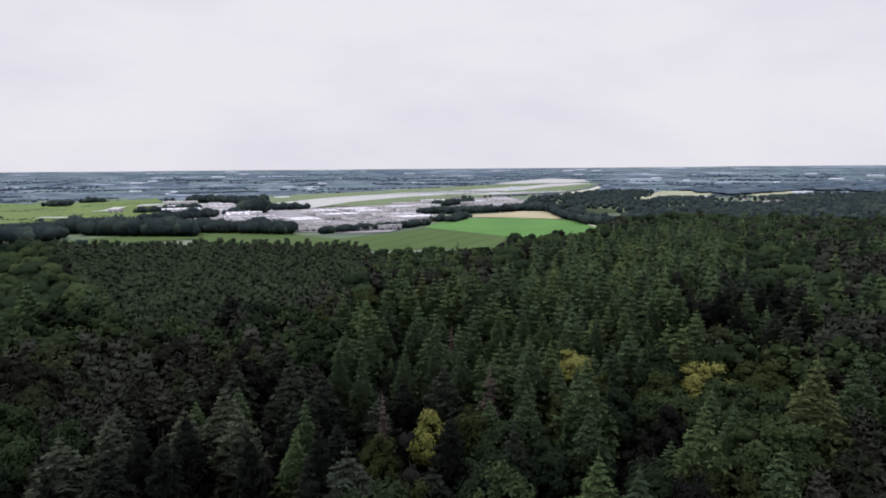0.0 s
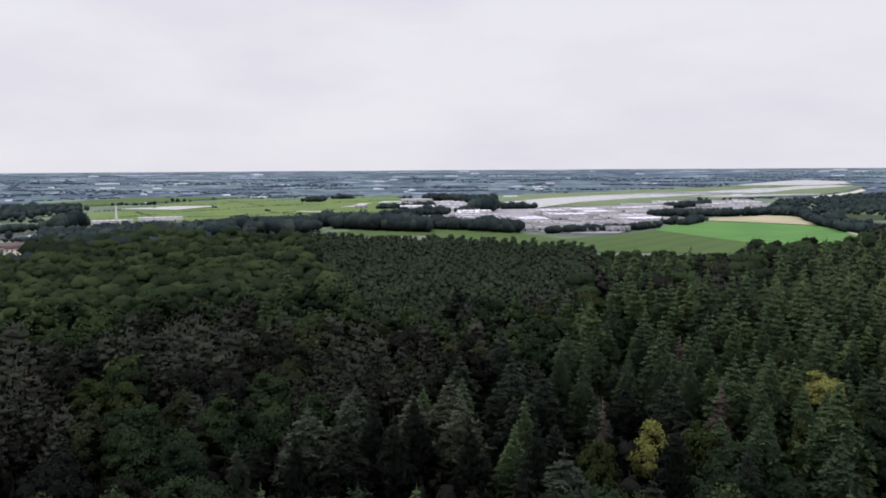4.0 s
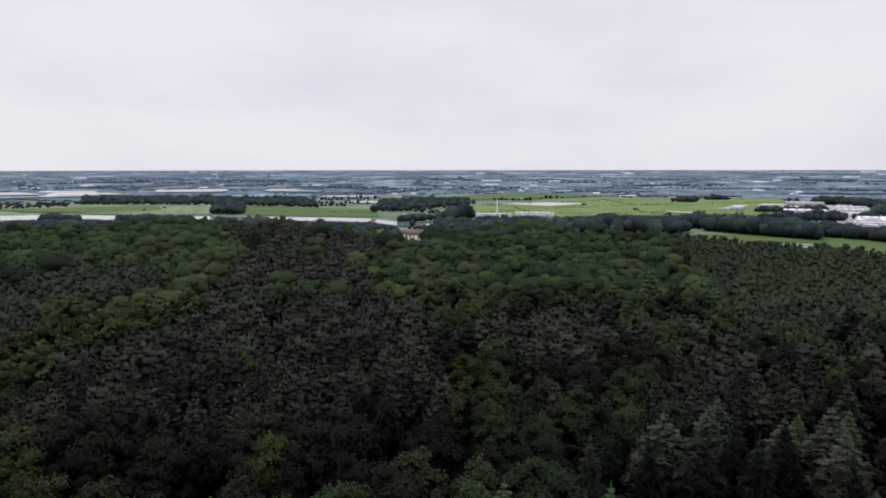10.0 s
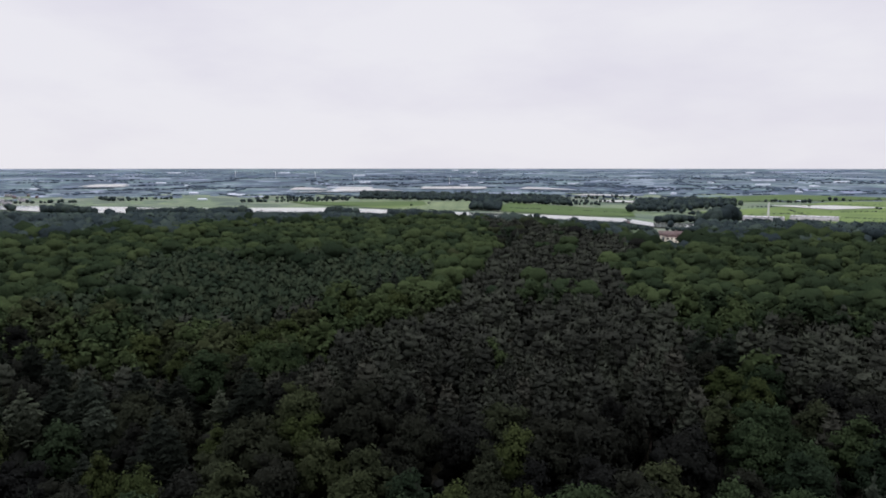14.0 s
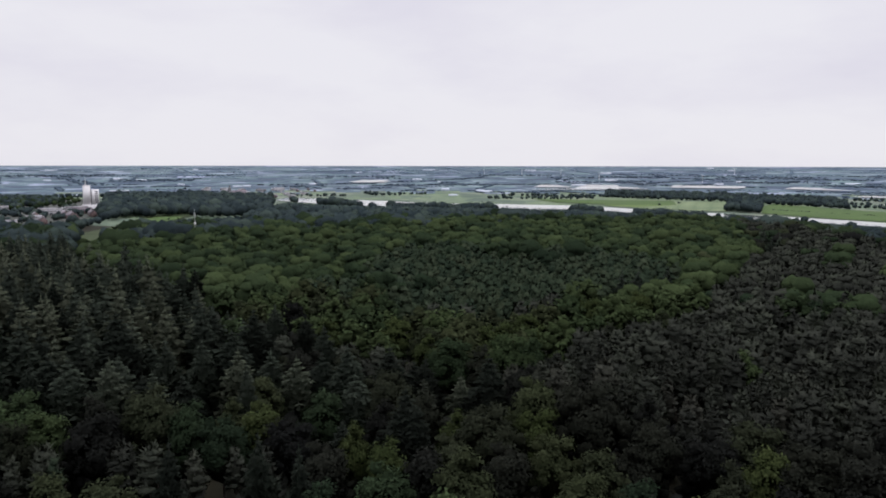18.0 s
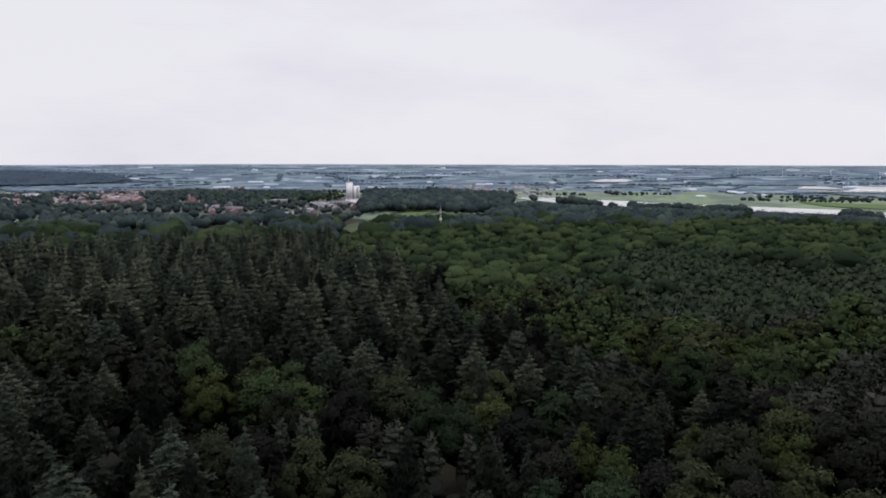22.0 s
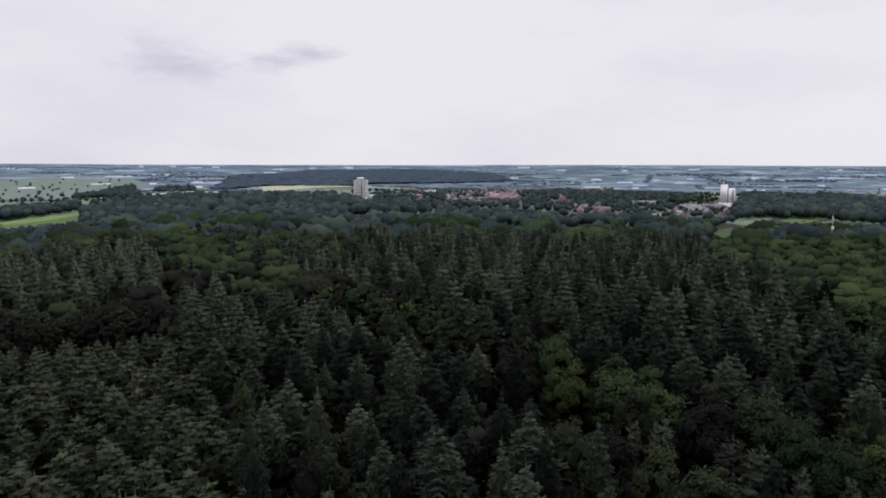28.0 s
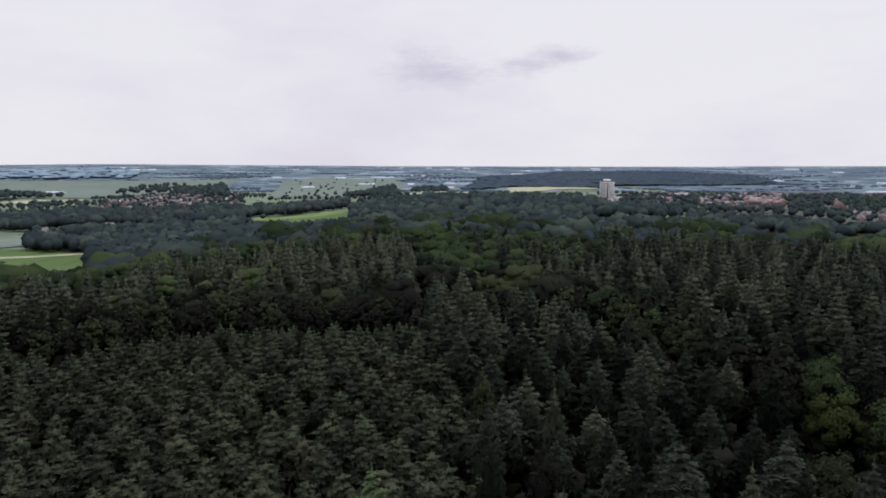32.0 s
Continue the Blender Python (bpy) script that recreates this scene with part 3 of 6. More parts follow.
MID = {
    "spruce": [conifer_crown(h, w, n, 10, 1, 0.375, 0.36, 1.04) for w, h, n in ((9.2, 24, 11), (8.4, 22.5, 10), (9.8, 25.5, 12))],
    "fir": [conifer_crown(h, w, n, 9, 1, 0.345, 0.24, 1.0, ragged=0.36) for w, h, n in ((8.8, 24, 10), (8.2, 22.5, 9), (9.6, 26, 11))],
    "pine": [pine_crown(h, w, 0.6, 14, 5, 0.42, q, 0.97, 0.58, 0.35) for h, w, q in ((18.5, 6.6, 0.45), (17.4, 6.0, 0.7), (19.6, 7.2, 0.3))],
    "sapling": [conifer_crown(h, w, n, 8, 1, 0.40, 0.12, 0.78, ragged=0.42) for h, w, n in ((15.4, 6.2, 8), (14.6, 5.8, 7), (16.2, 6.6, 8))],
    "broad": [broad_crown(h, w, 18, 12, 1.1, q) for h, w, q in ((19, 10.8, 0.2), (17.6, 9.6, 0.4), (20, 12, 0.1))],
    "dark": [pine_crown(h, w, 0.6, 9, 4, 0.35, 0.8, 1.0, 0.78, 0.8, 0.2) for w, h in ((5.4, 16), (4.9, 15), (5.8, 16.8))],
}
FAR = {
    "spruce": [conifer_crown(h, w, 9, 6, 0, 0.36, 0.5, 1.0, ragged=0.45) for w, h in ((9.2, 24), (8.4, 22.5), (9.8, 25.5))],
    "fir": [conifer_crown(h, w, 9, 6, 0, 0.34, 0.42, 1.0, ragged=0.45) for w, h in ((8.4, 24), (7.8, 22), (9.0, 25.5))],
    "pine": [pine_crown(h, w, 0.62, 7, 4, 0.5, q, 1.0, 0.65, 0.4) for w, h, q in ((6.4, 18.5, 0.4), (5.8, 17.4, 0.6), (7.0, 19.6, 0.3))],
    "sapling": [conifer_crown(h, w, 7, 6, 0, 0.40, 0.15, 0.8, ragged=0.42) for h, w in ((15.4, 6.2), (14.6, 5.8))],
    "broad": [broad_crown(h, w, 12, 6, 0.95, q) for w, h, q in ((10.2, 18.6, 0.1), (8.8, 17.8, 0.2), (11.6, 19.2, 0.05), (9.4, 18.4, 0.15))],
    "dark": [pine_crown(h, w, 0.55, 6, 2, 0.4, 0.7, 1.05, 0.75, 0.9, 0.2) for w, h in ((5.6, 16), (5.0, 15), (6.0, 16.8))],
}
for kit in (MID, FAR, NEAR):
    kit["beech"] = kit["broad"]


def stand(name, trees, kit, kind, mat, label, category="forest"):
    """Many trees of one kind as one joined sheet of crowns. trees: rows x, y, z, scale, turn, tone."""
    Vs, Fs, Ts, Ns, Ws, n = [], [], [], [], [], 0
    pick = rng.integers(0, len(kit), len(trees))
    for i, (v, f, nn, tw) in enumerate(kit):
        T = trees[pick == i]
        if not len(T):
            continue
        c, s = np.cos(T[:, 4])[:, None], np.sin(T[:, 4])[:, None]
        k = T[:, 3][:, None]
        X = T[:, 0][:, None] + k * (v[None, :, 0] * c - v[None, :, 1] * s)
        Y = T[:, 1][:, None] + k * (v[None, :, 0] * s + v[None, :, 1] * c)
        Z = T[:, 2][:, None] + k * v[None, :, 2]
        Vs.append(np.stack([X, Y, Z], 2).reshape(-1, 3))
        Fs.append((f[None] + (n + np.arange(len(T)) * len(v))[:, None, None]).reshape(-1, 3))
        Ts.append(np.repeat(T[:, 5], len(v)))
        Ns.append(np.stack([nn[None, :, 0] * c - nn[None, :, 1] * s, nn[None, :, 0] * s + nn[None, :, 1] * c, np.repeat(nn[None, :, 2], len(T), 0)], 2).reshape(-1, 3))
        Ws.append(np.tile(tw, len(T)))
        n += len(T) * len(v)
    if n:
        ob = new(name, mesh_of(name, np.concatenate(Vs), np.concatenate(Fs), mat, np.concatenate(Ts), np.concatenate(Ns), np.concatenate(Ws)))
        tagged(ob, label, category, "", "stuff")


def inside(x, y, poly):
    p = np.asarray(poly, float)
    hit = np.zeros(len(x), bool)
    for (x0, y0), (x1, y1) in zip(p, np.roll(p, -1, 0)):
        c = ((y0 > y) != (y1 > y)) & (x < (x1 - x0) * (y - y0) / (y1 - y0 + 1e-12) + x0)
        hit ^= c
    return hit


# ---- the setting: ground, fields, water ----
def build_ground():
    rs = np.concatenate([np.arange(0, 700, 20), np.arange(700, 2000, 50), np.arange(2000, 4951, 118)])
    az = np.radians(np.arange(-158, 202, 2.0))
    R, A = np.meshgrid(rs, az, indexing="ij")
    X, Y = -np.sin(A) * R, np.cos(A) * R
    V = np.stack([X, Y, zg(X, Y)], 2).reshape(-1, 3)
    n, m = len(az), len(rs)
    i, j = np.meshgrid(np.arange(m - 1), np.arange(n), indexing="ij")
    F = np.stack([i * n + j, i * n + (j + 1) % n, (i + 1) * n + (j + 1) % n, (i + 1) * n + j], 2).reshape(-1, 4)[:, ::-1]
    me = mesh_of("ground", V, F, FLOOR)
    plan = np.stack([A * 3600, R * 1.6, R * 0], 2)
    me.attributes.new("plan", "FLOAT_VECTOR", "POINT").data.foreach_set("vector", plan.astype(np.float32).ravel())
    me.materials.append(GROUND)
    cen = V[F].mean(1)
    cb = bearing(cen[:, 0], cen[:, 1])
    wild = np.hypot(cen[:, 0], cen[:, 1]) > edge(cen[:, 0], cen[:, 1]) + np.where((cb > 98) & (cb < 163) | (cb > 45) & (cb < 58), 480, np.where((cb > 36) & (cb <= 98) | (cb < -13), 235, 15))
    me.materials.append(HAZED_PLAIN)
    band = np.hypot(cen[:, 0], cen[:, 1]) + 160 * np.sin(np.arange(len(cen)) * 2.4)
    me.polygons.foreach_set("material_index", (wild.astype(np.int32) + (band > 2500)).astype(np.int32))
    tagged(new("ground", me), "dark forest floor opening on a patchwork of fields", "ground", "", "structure")


build_ground()


LAID = []
SEEN = []
WATERS = []


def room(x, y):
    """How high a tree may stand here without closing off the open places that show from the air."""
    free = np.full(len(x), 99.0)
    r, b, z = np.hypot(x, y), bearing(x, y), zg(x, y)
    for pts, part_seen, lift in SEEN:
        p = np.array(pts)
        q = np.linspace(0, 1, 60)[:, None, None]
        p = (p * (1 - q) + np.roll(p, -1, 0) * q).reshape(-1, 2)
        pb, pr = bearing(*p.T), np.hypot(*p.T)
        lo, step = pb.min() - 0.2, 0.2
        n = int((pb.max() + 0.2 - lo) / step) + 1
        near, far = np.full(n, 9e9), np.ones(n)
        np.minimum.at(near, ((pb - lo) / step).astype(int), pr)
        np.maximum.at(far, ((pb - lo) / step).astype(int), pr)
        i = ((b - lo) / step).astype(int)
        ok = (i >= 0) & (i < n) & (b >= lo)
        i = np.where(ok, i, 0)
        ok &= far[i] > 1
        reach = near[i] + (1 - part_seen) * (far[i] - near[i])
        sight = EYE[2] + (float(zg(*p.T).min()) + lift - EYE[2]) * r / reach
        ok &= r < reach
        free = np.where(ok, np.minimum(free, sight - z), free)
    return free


def sheet(name, mat, label, pts, up=0.35, cell=40.0, category="field", drape=True, show=0.0):
    """A flat patch of land or water, draped on the ground inside its outline."""
    bm = bmesh.new()
    vs = [bm.verts.new((x, y, 0)) for x, y in pts]
    f = bm.faces.new(vs)
    xs, ys = [p[0] for p in pts], [p[1] for p in pts]
    r = np.hypot(np.mean(xs), np.mean(ys))
    cell = max(cell, r / 22)
    for ax, lo, hi in ((0, min(xs), max(xs)), (1, min(ys), max(ys))):
        for c in np.arange(lo + cell, hi, cell):
            co, no = ((c, 0, 0), (1, 0, 0)) if ax == 0 else ((0, c, 0), (0, 1, 0))
            bmesh.ops.bisect_plane(bm, geom=bm.verts[:] + bm.edges[:] + bm.faces[:], plane_co=co, plane_no=no)
    bmesh.ops.triangulate(bm, faces=bm.faces[:])
    z = zg([v.co.x for v in bm.verts], [v.co.y for v in bm.verts])
    if not drape:
        z = np.full(len(z), z.min())
    for v, q in zip(bm.verts, z):
        v.co.z = q + up + r * 0.0006
    bmesh.ops.recalc_face_normals(bm, faces=bm.faces[:])
    if sum(g.normal.z for g in bm.faces) < 0:
        bmesh.ops.reverse_faces(bm, faces=bm.faces[:])
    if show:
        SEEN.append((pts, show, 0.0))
    LAID.append(pts)
    me = bpy.data.meshes.new(name)
    bm.to_mesh(me)
    bm.free()
    me.materials.append(mat)
    return tagged(new(name, me), label, category, "", "structure")


def pairs(*n):
    return list(zip(n[::2], n[1::2]))


# crops behind the wood
sheet("maize_field", CROP, "dense green maize field beside the factory estate", pairs(-30, 1128, 16, 1321, 127, 1315, 213, 1173, 218, 960, 152, 879, 75, 989), 0.5)
sheet("grass_strip", GRASS, "fresh green grass field along the wood edge", pairs(-390, 1099, -294, 1063, -217, 1021, -143, 960, -79, 1036, -30, 1128, 76, 997, 152, 879, 76, 825, -121, 809, -309, 862), 0.4)
sheet("grain_field", RIPE, "pale ripe grain field beside green maize", pairs(17, 1381, 162, 1498, 225, 1407, 217, 1192, 127, 1322))
sheet("track", SAND, "sandy farm track along the maize field", pairs(227, 1416, 220, 1211, 221, 967, 218, 949, 213, 1182, 221, 1402), 0.9)
sheet("meadow", HEATH, "green meadow in front of dark woods", pairs(263, 1645, 338, 1384, 331, 1292, 271, 1276, 248, 1375), show=0.55)
sheet("grass_strip", GRASS, "green grass strip before the dark tree row", pairs(-532, 944, -473, 1008, -365, 1016, -347, 967, -442, 910))
sheet("meadow", MEADOW, "bright meadows between hedges", pairs(-732, 1080, -1295, 1919, -1044, 2062, -941, 2338, -653, 1685, -573, 1325, -624, 1227, -667, 1132))
sheet("meadow", MEADOW, "bright yellow-green meadows on the river plain", pairs(-1195, 1040, -1240, 1308, -1400, 1734, -1292, 2054, -1027, 1947, -740, 1331, -684, 1146, -802, 1043), 0.3)
sheet("meadow", GRASS, "green meadow on the river plain", pairs(-1761, 1486, -1813, 2038, -1388, 2169, -1453, 1800, -1507, 1444))
sheet("meadow", GRASS, "green meadow beyond the river", pairs(-1596, 809, -1692, 888, -1484, 936, -1333, 1005, -1125, 862, -1214, 765, -1369, 695))
sheet("meadow", FLOOD, "dry grass on the river bank", pairs(-1972, 549, -1755, 800, -1422, 648, -1519, 521, -1644, 456))
sheet("meadow", MEADOW, "bright meadow beyond the river", pairs(-1793, 498, -1823, 614, -1848, 687, -1631, 612, -1582, 510, -1644, 456), 0.6)
sheet("meadow", GRASS, "green river bank", pairs(-1959, 344, -1881, 550, -1840, 694, -1658, 633, -1668, 488, -1780, 372), 0.6)
sheet("floodplain", FLOOD, "dry floodplain grass along the wide river", pairs(-666, 2291, -471, 2632, -198, 2948, 219, 3211, 580, 3382, 705, 3188, 458, 2667, 221, 2394, -40, 2037, -176, 1765, -342, 1787, -481, 1916))
sheet("sand_bank", SAND, "pale sandy river beach", pairs(273, 2201, 439, 2556, 657, 3016, 657, 2948, 440, 2449, 301, 2149), 0.8)
sheet("meadow", PALE, "pale field between woods", pairs(575, 2118, 818, 2649, 983, 2582, 841, 2228, 697, 2154, 538, 1895), show=0.55)
sheet("meadow", PALE, "pale field between woods", pairs(1067, 2477, 1150, 2574, 1318, 2604, 1104, 2268, 911, 2074), show=0.55)
sheet("meadow", FLOOD, "rough pasture with scattered farm sheds", pairs(663, 1711, 760, 1747, 785, 1598, 698, 1444, 605, 1498))
sheet("clearing", HEATH, "green heath clearing inside the wood", pairs(-658, -313, -834, -341, -1012, -373, -1139, -350, -1093, -331, -979, -321, -841, -302, -670, -274, -568, -259), 0.7, show=0.2)
sheet("clearing", GRASS, "bright mown grass by the clearing", pairs(-901, -344, -1008, -357, -1051, -331, -976, -322, -901, -323), 1.2)
sheet("meadow", HEATH, "green meadow below the town", pairs(-509, -487, -559, -512, -578, -468, -448, -358, -432, -407), 0.7, show=0.1)
sheet("meadow", HEATH, "green meadow below the town", pairs(-554, -415, -640, -441, -673, -411, -644, -372, -489, -283, -458, -337), 0.7, show=0.12)
sheet("grain_field", PALE, "pale ripe field on the hill foot", pairs(-1249, -2186, -1387, -2162, -1567, -2088, -1493, -1984, -1344, -2025, -1260, -1965, -1127, -1935), 1.5)
sheet("meadow", PALE, "pale fields before the wooded hill", pairs(-774, -2030, -991, -2129, -1058, -1976, -1087, -1884, -806, -1535, -668, -1635), 1.0)
sheet("meadow", PASTURE, "pale green pasture with scattered trees", pairs(-355, -1890, -674, -3182, -883, -3390, -1176, -3084, -984, -2463, -538, -1733), 0.6)
sheet("meadow", PASTURE, "pale green pasture around the village", pairs(315, -2247, 469, -3378, 13, -3314, -504, -3353, -371, -2745, 52, -2110), 0.6)
sheet("crop_strips", GRASS, "green crop strips between tree rows", pairs(-188, -1006, -184, -1125, -282, -1159, -367, -1184, -293, -942), 0.5)
sheet("crop_strip", MEADOW, "pale green crop strip", pairs(-178, -1141, -285, -1172, -364, -1208, -349, -1152, -270, -1112, -194, -1109), 1.0)
sheet("crop_strip", MEADOW, "pale green crop strip", pairs(-189, -1035, -262, -1012, -311, -1011, -301, -970, -250, -966, -184, -988), 1.0)
sheet("meadow", PASTURE, "pale green meadow beside farm sheds", pairs(137, -914, 128, -972, 71, -1002, 17, -999, 13, -910, 71, -907, 116, -876), 0.6)
sheet("meadow", GRASS, "green field below the wood edge", pairs(104, -614, 150, -897, 81, -838, 30, -783, 19, -657, 32, -517), 0.5, show=0.55)
sheet("meadow", PALE, "pale path verge across the field", pairs(119, -790, 76, -782, 27, -787, 27, -772, 75, -769, 116, -771), 1.0)
sheet("meadow", PALE, "pale pasture near the village", pairs(265, -1881, 189, -2033, 76, -2044, 82, -1869, 179, -1804), 0.9)
sheet("meadow", GRASS, "green pasture near the village", pairs(142, -1258, 147, -1386, 55, -1447, 43, -1351, 96, -1259), 0.9)
# yards of the factory estate and streets of the towns
sheet("factory_yard", ASPHALT, "pale paved yards between factory halls", pairs(-653, 1685, -593, 1933, -302, 1685, -139, 1838, -13, 1717, -53, 1491, -26, 1297, -80, 1055, -155, 1042, -229, 1076, -407, 1256, -544, 1269), 0.3, category="yard")
sheet("factory_yard", ASPHALT, "pale paved yards between factory halls", pairs(-54, 1974, 79, 2162, 222, 2132, 195, 1737, 87, 1657, 8, 1790), 0.3, category="yard")


def river(name, label, near, far, up=0.9, show=0.0):
    """Open water between two banks."""
    WATERS.append(near + far[::-1])
    sheet(name, WATER, label, near + far[::-1], up, 60, "river", show=show)


river("river", "wide bright river reflecting the white sky", pairs(-440, 1751, -315, 1665, -259, 1974, -117, 2277, 159, 2643, 420, 2998, 666, 3197),
      pairs(-457, 1943, -386, 2203, -278, 2418, -96, 2728, 179, 2973, 357, 3079, 567, 3301))
river("river", "far bright bend of the river", pairs(226, 3229, 376, 3241, 557, 3244, 691, 3333), pairs(279, 3318, 451, 3523, 549, 3620, 691, 3465), 1.4)
river("river_arm", "narrow side arm of the river", pairs(29, 2360, 223, 2418, 449, 2610), pairs(131, 2512, 306, 2641, 463, 2697), 1.6)
river("river", "bright river below the wooded slope", pairs(-1721, -327, -1596, -212, -1505, -96, -1496, 22, -1482, 188, -1434, 335, -1297, 434, -1162, 591, -1072, 691, -996, 752),
      pairs(-1949, -333, -1840, -202, -1815, -59, -1737, 81, -1691, 215, -1629, 394, -1485, 497, -1299, 661, -1179, 758, -1084, 808), show=0.32)
river("river", "bright river seen between bank trees", pairs(-996, 752, -904, 738, -888, 797), pairs(-1084, 808, -986, 792, -948, 852), 1.2, 0.5)
for pts in (pairs(-2783, 777, -2664, 846, -2659, 912, -2797, 907, -2905, 812),
            pairs(-2841, 1039, -2693, 1298, -2779, 1335, -2875, 1201),
            pairs(-2622, 1414, -2450, 1599, -2615, 1546, -2698, 1493),
            pairs(-2039, 1309, -1909, 1418, -1955, 1500, -2112, 1401),
            pairs(-1649, 1129, -1554, 1191, -1631, 1250, -1693, 1198),
            pairs(-1307, 1400, -1132, 1402, -1139, 1583, -1252, 1550),
            pairs(-767, 935, -734, 971, -752, 998, -779, 981),
            pairs(-2893, 508, -2856, 666, -2992, 624, -3018, 555),
            pairs(-2649, 444, -2601, 781, -2950, 873, -3007, 752, -2793, 652),
            pairs(-2785, 1037, -2680, 1269, -2779, 1315, -2904, 1093),
            pairs(-3178, -262, -3200, -102, -3294, -131, -3311, -208),
            pairs(-812, 1401, -747, 1409, -765, 1435, -807, 1431),
            pairs(-798, 1598, -759, 1624, -805, 1800, -830, 1778, -795, 1660),
            pairs(-787, 1810, -744, 1883, -768, 1929, -814, 1907),
            pairs(-3215, -284, -3268, -90, -3353, -114, -3342, -227)):
    river("pond", "still bright pond in the plain", pts[: len(pts) // 2 + 0], pts[: len(pts) // 2 - 1 : -1], 1.5)
sheet("town_ground", TOWN, "streets and gardens of the hillside town", pairs(-694, -923, -960, -1209, -1652, -1716, -2235, -1642, -2221, -1284, -1347, -577, -1027, -430, -833, -396, -781, -452, -719, -529, -740, -696), 0.2, category="town ground")
sheet("village_ground", TOWN, "streets and gardens of the village", pairs(57, -1498, 23, -1939, -99, -2343, -355, -2372, -265, -1650, -181, -1352, -28, -1376), 0.2, category="town ground")

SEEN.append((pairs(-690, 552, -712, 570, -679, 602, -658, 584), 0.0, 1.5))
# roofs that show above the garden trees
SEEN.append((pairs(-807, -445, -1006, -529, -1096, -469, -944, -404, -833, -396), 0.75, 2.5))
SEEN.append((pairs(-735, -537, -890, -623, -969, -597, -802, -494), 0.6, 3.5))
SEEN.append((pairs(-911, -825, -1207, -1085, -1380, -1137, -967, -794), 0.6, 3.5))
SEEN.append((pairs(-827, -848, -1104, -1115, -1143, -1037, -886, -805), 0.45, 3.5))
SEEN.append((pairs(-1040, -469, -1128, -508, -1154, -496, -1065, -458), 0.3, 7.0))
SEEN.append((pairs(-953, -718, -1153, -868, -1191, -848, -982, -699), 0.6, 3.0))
# ---- the wood: stands of one kind or another, by their place ----
STANDS = []


def plot(weights, *n, bright=0.0, tall=1.0, row=False, gap=1.0):
    STANDS.append((weights, pairs(*n), bright, tall, row, gap))


S, P, D, B, F, O, Y = "spruce", "pine", "dark", "broad", "fir", "beech", "sapling"
# rides and rows of broadleaf trees come first, then the closed stands they run between
plot({B: 5, O: 1}, -439, 203, -390, 197, -335, 165, -256, 113, -213, 84, -206, 66, -183, 44, -176, 37, -165, 24, -163, 5, -180, -7, -195, -24, -207, -38, -242, -44, -244, -30, -224, -10, -208, 16, -215, 31, -227, 48, -247, 69, -263, 97, -306, 121, bright=0.6, row=True)
plot({B: 5, O: 1}, -309, -83, -313, -58, -246, -25, -243, -13, -217, 6, -199, 13, -179, 11, -180, -4, -181, -24, -207, -38, -241, -67, bright=0.6, row=True)
plot({O: 5, B: 2}, -124, -112, -133, -110, -135, -88, -135, -75, -129, -59, -134, -33, -140, -24, -138, -15, -124, -13, -120, -20, -116, -28, -114, -42, -115, -55, -113, -65, -113, -76, -111, -100, bright=0.3, row=True)
plot({O: 4, B: 1}, -151, -281, -161, -249, -158, -207, -155, -174, -152, -146, -138, -126, -143, -112, -124, -98, -121, -110, -126, -125, -129, -149, -136, -183, -138, -222, -127, -241, bright=0.25, row=True)
plot({O: 1}, 23, -229, -2, -254, -38, -263, -66, -258, -83, -247, -101, -245, -88, -210, -70, -216, -43, -222, -17, -223, -3, -224, 21, -203, bright=0.1, tall=0.84, row=True)
plot({B: 1}, -136, 130, -129, 138, -102, 122, -80, 108, -63, 92, -71, 83, -86, 92, -104, 104, bright=0.45, row=True)
plot({D: 1}, -292, 515, -110, 505, -50, 470, -38, 332, -40, 265, -55, 237, -77, 203, -103, 217, -149, 281, bright=0.2)
plot({B: 3, D: 2}, -68, 502, 74, 519, 39, 417, 21, 350, -31, 314, -47, 358, bright=0.15, tall=0.62)
plot({B: 1}, 41, 142, 46, 160, 59, 168, 72, 176, 88, 164, 74, 138, 55, 134, bright=0.3)
plot({F: 7, S: 2}, -58, 142, -14, 172, 12, 125, -6, 90, -32, 72, -48, 100, tall=0.95, gap=1.25)
plot({F: 5, S: 4}, 101, 261, 138, 262, 75, 140, 68, 148, 61, 153, tall=1.08)
plot({S: 12, B: 1}, -25, 238, 17, 272, 55, 375, 96, 412, 183, 459, 63, 155, 50, 155, 34, 126, 17, 121, 7, 113, 0, 117, -17, 109, -25, 107, -34, 142, -26, 167, -32, 212, bright=0.1)
plot({B: 4, S: 2, P: 1}, 110, 474, 220, 553, 302, 578, 151, 286, 118, 299, bright=0.05)
plot({B: 8, S: 3}, -19, 127, 8, 132, 39, 145, 74, 138, 47, 86, -13, 82, bright=0.55)
plot({F: 5, S: 3, B: 1}, -74, 95, -58, 113, -34, 144, -21, 140, -6, 86, -48, 54, -52, 74, gap=1.15)
plot({B: 5, P: 4, O: 2}, -121, 174, -118, 223, -100, 218, -68, 196, -48, 202, -39, 209, -24, 180, -36, 155, -68, 131, -84, 135, tall=0.97, bright=0.15)
plot({B: 4, P: 3}, -74, 193, -52, 225, -38, 252, -31, 195, -40, 165, -30, 125, -54, 138, -91, 185, tall=0.97, bright=0.2)
plot({B: 1}, -287, 205, -361, 288, -370, 361, -277, 428, -212, 368, -144, 277, -123, 254, -121, 229, -133, 206, -152, 192, -151, 157, -146, 133, -172, 138, -208, 164, -239, 168, bright=0.3)
